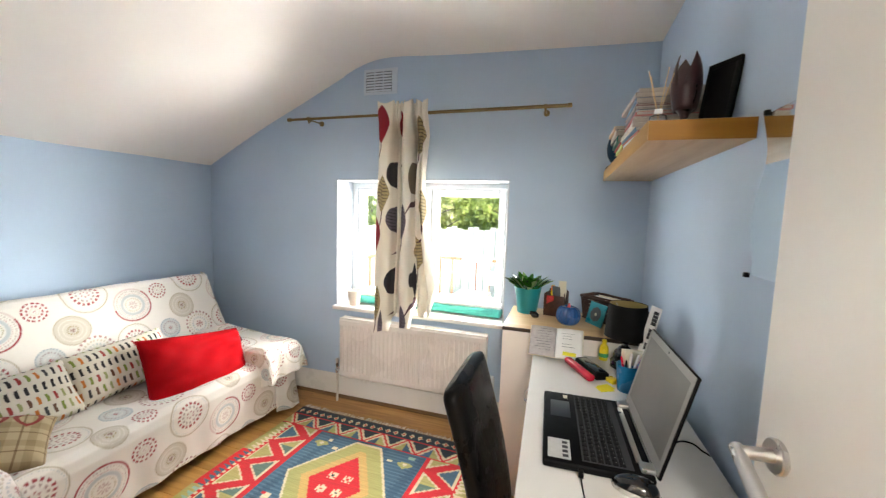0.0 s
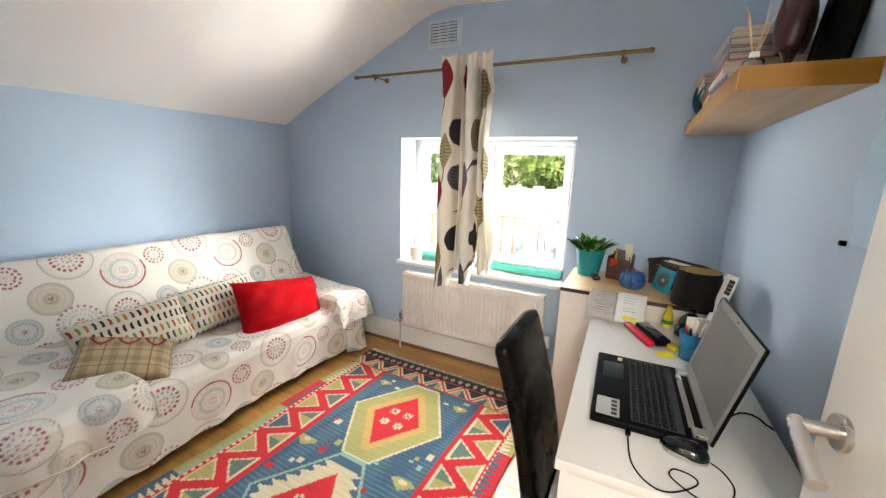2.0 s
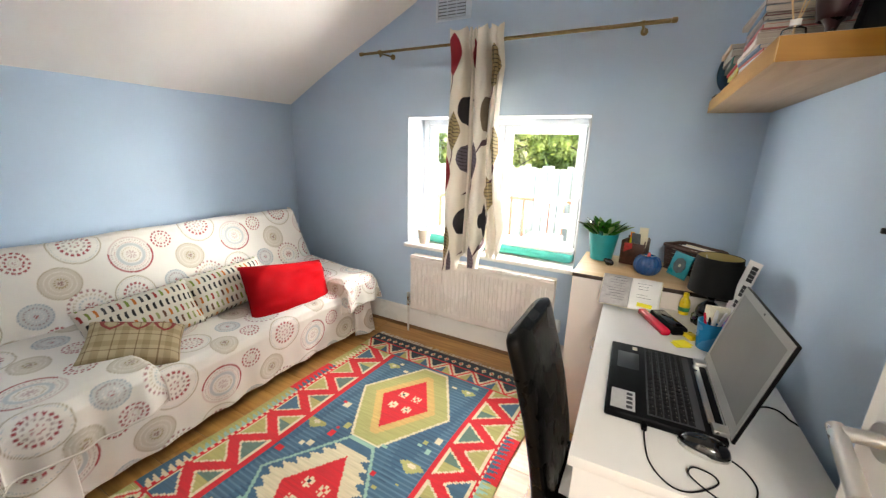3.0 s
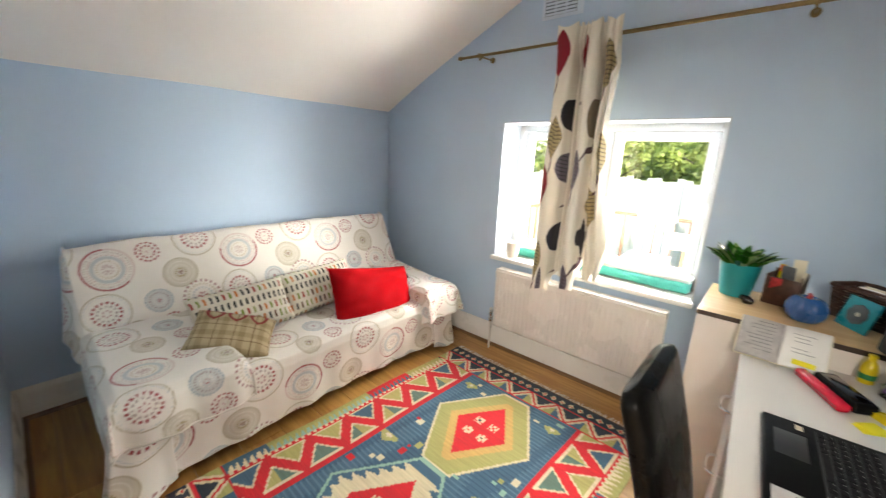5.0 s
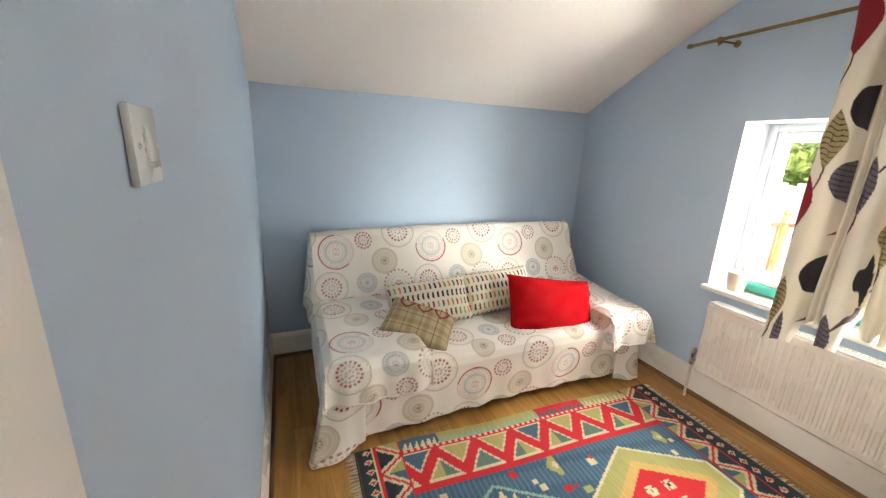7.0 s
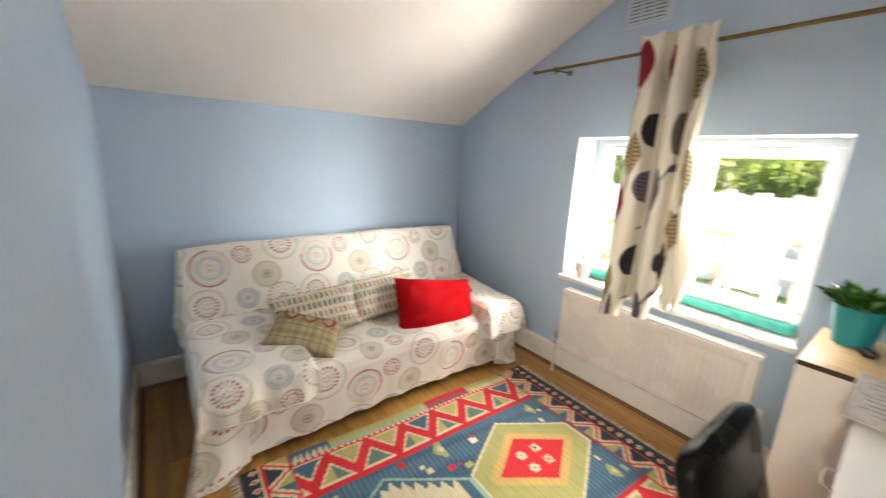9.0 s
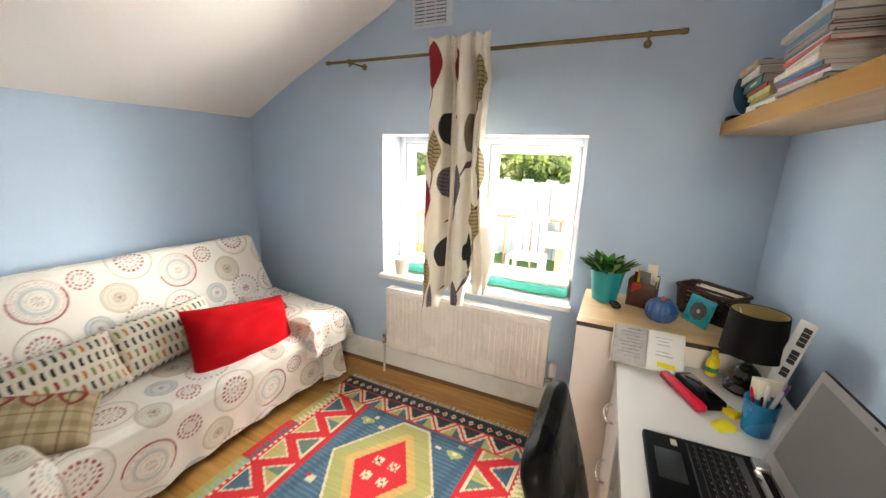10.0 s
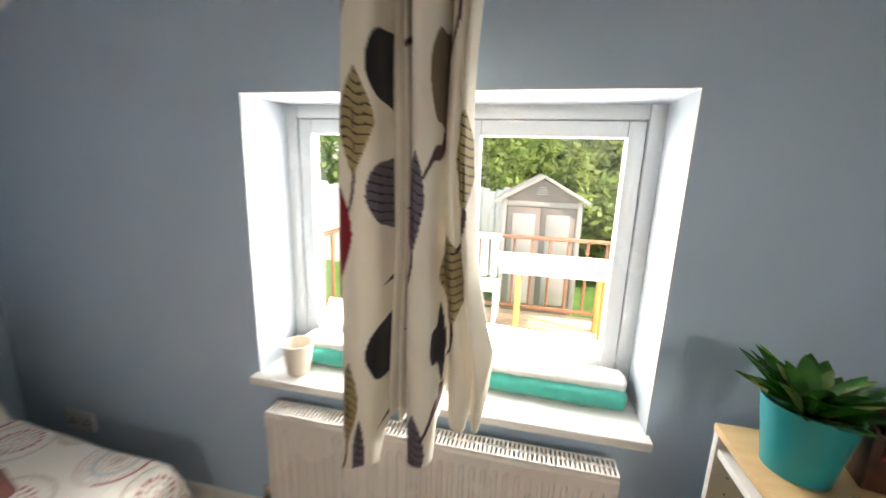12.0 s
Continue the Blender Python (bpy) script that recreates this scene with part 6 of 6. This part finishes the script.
SHEDL = material("pale_resin_trim", (0.58, 0.50, 0.44), 0.6, vary=0.05, scale=6)
BARK = material("bark", (0.10, 0.075, 0.055), 0.9, vary=0.3, scale=14, grain=1.0, grain_scale=40)
FOL = [material("foliage", c, 0.6, vary=0.35, scale=1.5, through_light=0.6) for c in ((0.36, 0.45, 0.13), (0.32, 0.42, 0.13), (0.40, 0.47, 0.14))]
GZ, DZ = -0.95, -0.12
tagged(part("ground", boxed(-400, 400, -400, 800, GZ - 0.3, GZ), GRASS, smooth=False), "sunlit garden lawn reaching far off", "ground", kind="structure")
deck = tagged(part("deck", boxed(-1.20, 3.4, 0.32, 3.05, GZ, DZ - 0.03), BARK, smooth=False), "weathered timber decking outside the window", "deck", kind="structure")
y = 0.32
while y < 3.0:
    me_board = boxed(-1.20, 3.4, y, y + 0.132, DZ - 0.028, DZ, 0.003, seg=1)
    part("deck_board", me_board, DECKW, deck)
    y += 0.138


def railing():
    ob = thing("deck_railing", "brown timber railing round the deck", "railing")
    top, low = 0.735, -0.035
    part("top_rail", boxed(-1.08, 3.35, 2.955, 3.005, top - 0.025, top + 0.012, 0.006), RAILW, ob)
    part("bottom_rail", boxed(-1.08, 3.35, 2.962, 2.998, low - 0.02, low + 0.02, 0.004), RAILW, ob)
    part("top_rail", boxed(-1.105, -1.055, 1.2, 2.955, top - 0.025, top + 0.012, 0.006), RAILW, ob)
    part("bottom_rail", boxed(-1.098, -1.062, 1.2, 2.96, low - 0.02, low + 0.02, 0.004), RAILW, ob)
    post = [(0.045, DZ), (0.045, 0.05), (0.030, 0.075), (0.040, 0.12), (0.028, 0.20), (0.044, 0.34), (0.028, 0.50), (0.040, 0.56), (0.030, 0.60), (0.045, 0.62), (0.045, 0.80), (0.030, 0.82), (0.044, 0.86), (0.010, 0.90)]
    for x, y in ((-1.08, 2.98), (1.78, 2.98), (-1.08, 1.2)):
        part("newel_post", lathed(post, 14, pose(x, y, 0)), ORW, ob, "turned orange-brown newel post")
    x = -0.90
    while x < 3.3:
        part("baluster", boxed(x - 0.014, x + 0.014, 2.968, 2.996, low, top - 0.025, 0.003), RAILW, ob)
        x += 0.185
    y = 1.38
    while y < 2.9:
        part("baluster", boxed(-1.094, -1.066, y - 0.014, y + 0.014, low, top - 0.025, 0.003), RAILW, ob)
        y += 0.185


railing()


def garden_table():
    ob = thing("garden_bench_table", "white-topped garden table with timber legs", "garden table")
    for k in range(3):
        part("top_board", boxed(0.62, 1.66, 2.34 + k * 0.14, 2.475 + k * 0.14, 0.575, 0.610, 0.004), FENCEP, ob, "white painted board")
    part("apron", boxed(0.66, 1.62, 2.35, 2.37, 0.49, 0.575, 0.003), FENCEP, ob)
    for x, y in ((0.84, 2.40), (1.60, 2.40), (0.84, 2.70), (1.60, 2.70)):
        part("leg", boxed(x - 0.028, x + 0.028, y - 0.028, y + 0.028, DZ, 0.575, 0.004), ORW, ob, "orange timber leg")


garden_table()


def white_chair():
    ob = thing("white_garden_chair", "white slatted garden chair on the deck", "garden chair", at=(0.42, 2.62, DZ))
    for k in range(4):
        part("back_slat", boxed(-0.18 + k * 0.10, -0.11 + k * 0.10, 0.17, 0.19, 0.44, 0.86, 0.004), FENCEP, ob)
    part("back_rail", boxed(-0.20, 0.22, 0.165, 0.195, 0.84, 0.90, 0.006), FENCEP, ob)
    part("seat", boxed(-0.21, 0.23, -0.22, 0.19, 0.40, 0.43, 0.006), FENCEP, ob)
    for x in (-0.19, 0.21):
        for y in (-0.20, 0.17):
            part("leg", boxed(x - 0.02, x + 0.02, y - 0.02, y + 0.02, 0, 0.40, 0.004), FENCEP, ob)


white_chair()


def shed():
    ob = thing("garden_shed", "taupe plastic garden shed with a gable roof", "shed")
    x0, x1, y0, y1, e, r = 0.47, 1.72, 5.2, 6.9, 0.98, 1.33
    xm = (x0 + x1) / 2
    bm = bmesh.new()
    v = [bm.verts.new(p) for p in ((x0, y0, GZ), (x1, y0, GZ), (x1, y0, e), (xm, y0, r - 0.04), (x0, y0, e), (x0, y1, GZ), (x1, y1, GZ), (x1, y1, e), (xm, y1, r - 0.04), (x0, y1, e))]
    for f in ((0, 1, 2, 3, 4), (9, 8, 7, 6, 5), (0, 4, 9, 5), (1, 6, 7, 2), (0, 5, 6, 1), (4, 3, 8, 9), (3, 2, 7, 8)):
        bm.faces.new([v[k] for k in f])
    part("wall", bm, SHEDW, ob, smooth=False)
    for s in (-1, 1):
        w = (x1 - x0) / 2 + 0.13
        ang = math.degrees(math.atan2(r - e, (x1 - x0) / 2))
        roof = part("roof", boxed(0, w * 1.1, y0 - 0.10, y1 + 0.10, -0.02, 0.035, 0.006, pose(xm, 0, r) @ (Matrix.Diagonal((s, 1, 1, 1)) @ pose(0, 0, 0, 0, ang, 0))), SHEDL, ob, "pale brown roof panel")
    for a, b in ((x0 + 0.10, xm - 0.005), (xm + 0.005, x1 - 0.10)):
        d = part("door", boxed(a, b, y0 - 0.03, y0 - 0.004, GZ + 0.10, 0.84, 0.006), SHEDW, ob)
        part("door_panel", boxed(a + 0.08, b - 0.08, y0 - 0.040, y0 - 0.030, 0.05, 0.74, 0.006), SHEDL, d)
        part("door_panel", boxed(a + 0.08, b - 0.08, y0 - 0.040, y0 - 0.030, GZ + 0.2, -0.05, 0.006), SHEDL, d)
    for a in (x0, x1 - 0.08):
        part("corner_post", boxed(a, a + 0.08, y0 - 0.02, y0 - 0.003, GZ, e - 0.02, 0.004), SHEDL, ob)
    part("lintel", boxed(x0 + 0.08, x1 - 0.08, y0 - 0.028, y0 - 0.004, 0.86, 0.94, 0.005), SHEDL, ob)
    for k in range(4):
        part("vent_slat", boxed(xm - 0.09 + 0.012 * k, xm + 0.09 - 0.012 * k, y0 - 0.022, y0 - 0.003, 1.05 + k * 0.035, 1.072 + k * 0.035, 0.003), SHEDL, ob)


shed()


def fence():
    ob = thing("garden_fence", "tall white close-boarded garden fence", "fence")
    me = bpy.data.meshes.new("fence_board")
    bm = boxed(0, 0.142, 0, 0.022, GZ, 1.0, 0.004, seg=1)
    bm.to_mesh(me)
    bm.free()
    me.materials.append(FENCEP)
    x = -7.0
    k = 0
    while x < 0.40:
        b = new("fence_board", me)
        b.parent = ob
        b.location = (x, 7.4 + 0.012 * (k % 2), 0.05 * math.sin(k * 1.7))
        x += 0.15
        k += 1
    me2 = bpy.data.meshes.new("side_board")
    bm = boxed(0, 0.022, 0, 0.142, GZ, 1.15, 0.004, seg=1)
    bm.to_mesh(me2)
    bm.free()
    me2.materials.append(FENCEP)
    y = 3.6
    while y < 7.3:
        b = new("fence_board", me2)
        b.parent = ob
        b.location = (-4.1, y, 0)
        y += 0.15
    part("rail", boxed(-7, 0.42, 7.43, 7.48, 0.5, 0.58), FENCEP, ob)


fence()


def tree(x, y, h, spread, seed, leaves):
    r = random.Random(seed)
    ob = thing("tree", "leafy green garden tree with an uneven crown", "tree", at=(x, y, GZ))
    bm = bmesh.new()
    trunk = spline([(0, 0, -0.05), (r.uniform(-0.1, 0.1), 0, h * 0.25), (r.uniform(-0.2, 0.2), r.uniform(-0.2, 0.2), h * 0.55), (r.uniform(-0.3, 0.3), 0, h * 0.85)], 12)
    tube(bm, [tuple(p) for p in trunk], [0.13 * (1 - 0.075 * k) for k in range(12)], 9)
    tips = []
    for k in range(11):
        a = k * 2.4 + r.uniform(-0.4, 0.4)
        s = trunk[4 + k % 7]
        ln = spread * r.uniform(0.55, 1.0) * (1.1 - 0.04 * k)
        e = Vector(s) + Vector((ln * math.cos(a), ln * math.sin(a), ln * r.uniform(0.2, 0.8)))
        mid = (Vector(s) + e) / 2 + Vector((0, 0, 0.1))
        tube(bm, [tuple(s), tuple(mid), tuple(e)], [0.045, 0.028, 0.010], 6)
        tips += [e, mid]
    tips.append(Vector(trunk[-1]))
    part("trunk", bm, BARK, ob)
    g = np.random.default_rng(seed)
    cl = []
    for tpt in tips:
        for _ in range(3):
            cl.append((np.array(tpt) + g.normal(0, spread * 0.20, 3), g.uniform(0.22, 0.42) * spread))
    per = leaves // len(cl)
    C = np.concatenate([c + g.normal(0, 1, (per, 3)) / np.linalg.norm(g.normal(0, 1, (per, 3)), axis=1)[:, None] * rad * 0.45 for c, rad in cl])
    n = len(C)
    d = g.normal(0, 1, (n, 3))
    d /= np.linalg.norm(d, axis=1)[:, None]
    e = np.cross(d, g.normal(0, 1, (n, 3)))
    e /= np.linalg.norm(e, axis=1)[:, None]
    L = g.uniform(0.08, 0.15, (n, 1))
    V = np.stack([C - d * L, C + e * L * 0.45, C + d * L, C - e * L * 0.45], 1).reshape(-1, 3)
    me = bpy.data.meshes.new("crown")
    me.from_pydata(V.tolist(), [], [(4 * k, 4 * k + 1, 4 * k + 2, 4 * k + 3) for k in range(n)])
    me.materials.append(FOL[seed % 3])
    crown = new("crown", me)
    crown.parent = ob
    tagged(crown, "many small green leaves", kind="stuff")


for k, (x, y, h, s) in enumerate(((-3.6, 11.0, 3.6, 1.7), (-0.6, 12.5, 4.2, 1.9), (1.6, 11.5, 3.7, 1.7), (3.4, 9.8, 3.2, 1.5), (2.7, 7.6, 2.0, 0.75), (-6.5, 12.0, 4.4, 2.0), (5.6, 12.5, 4.4, 2.0), (0.5, 15.5, 4.8, 2.3), (-2.6, 15.0, 5.0, 2.3), (3.6, 15.0, 5.0, 2.4), (2.4, 12.8, 4.4, 1.9), (4.4, 11.2, 4.2, 1.8), (0.2, 10.2, 3.0, 1.3))):
    tree(x, y, h, s, 20 + k, 7000)

floor_planks()
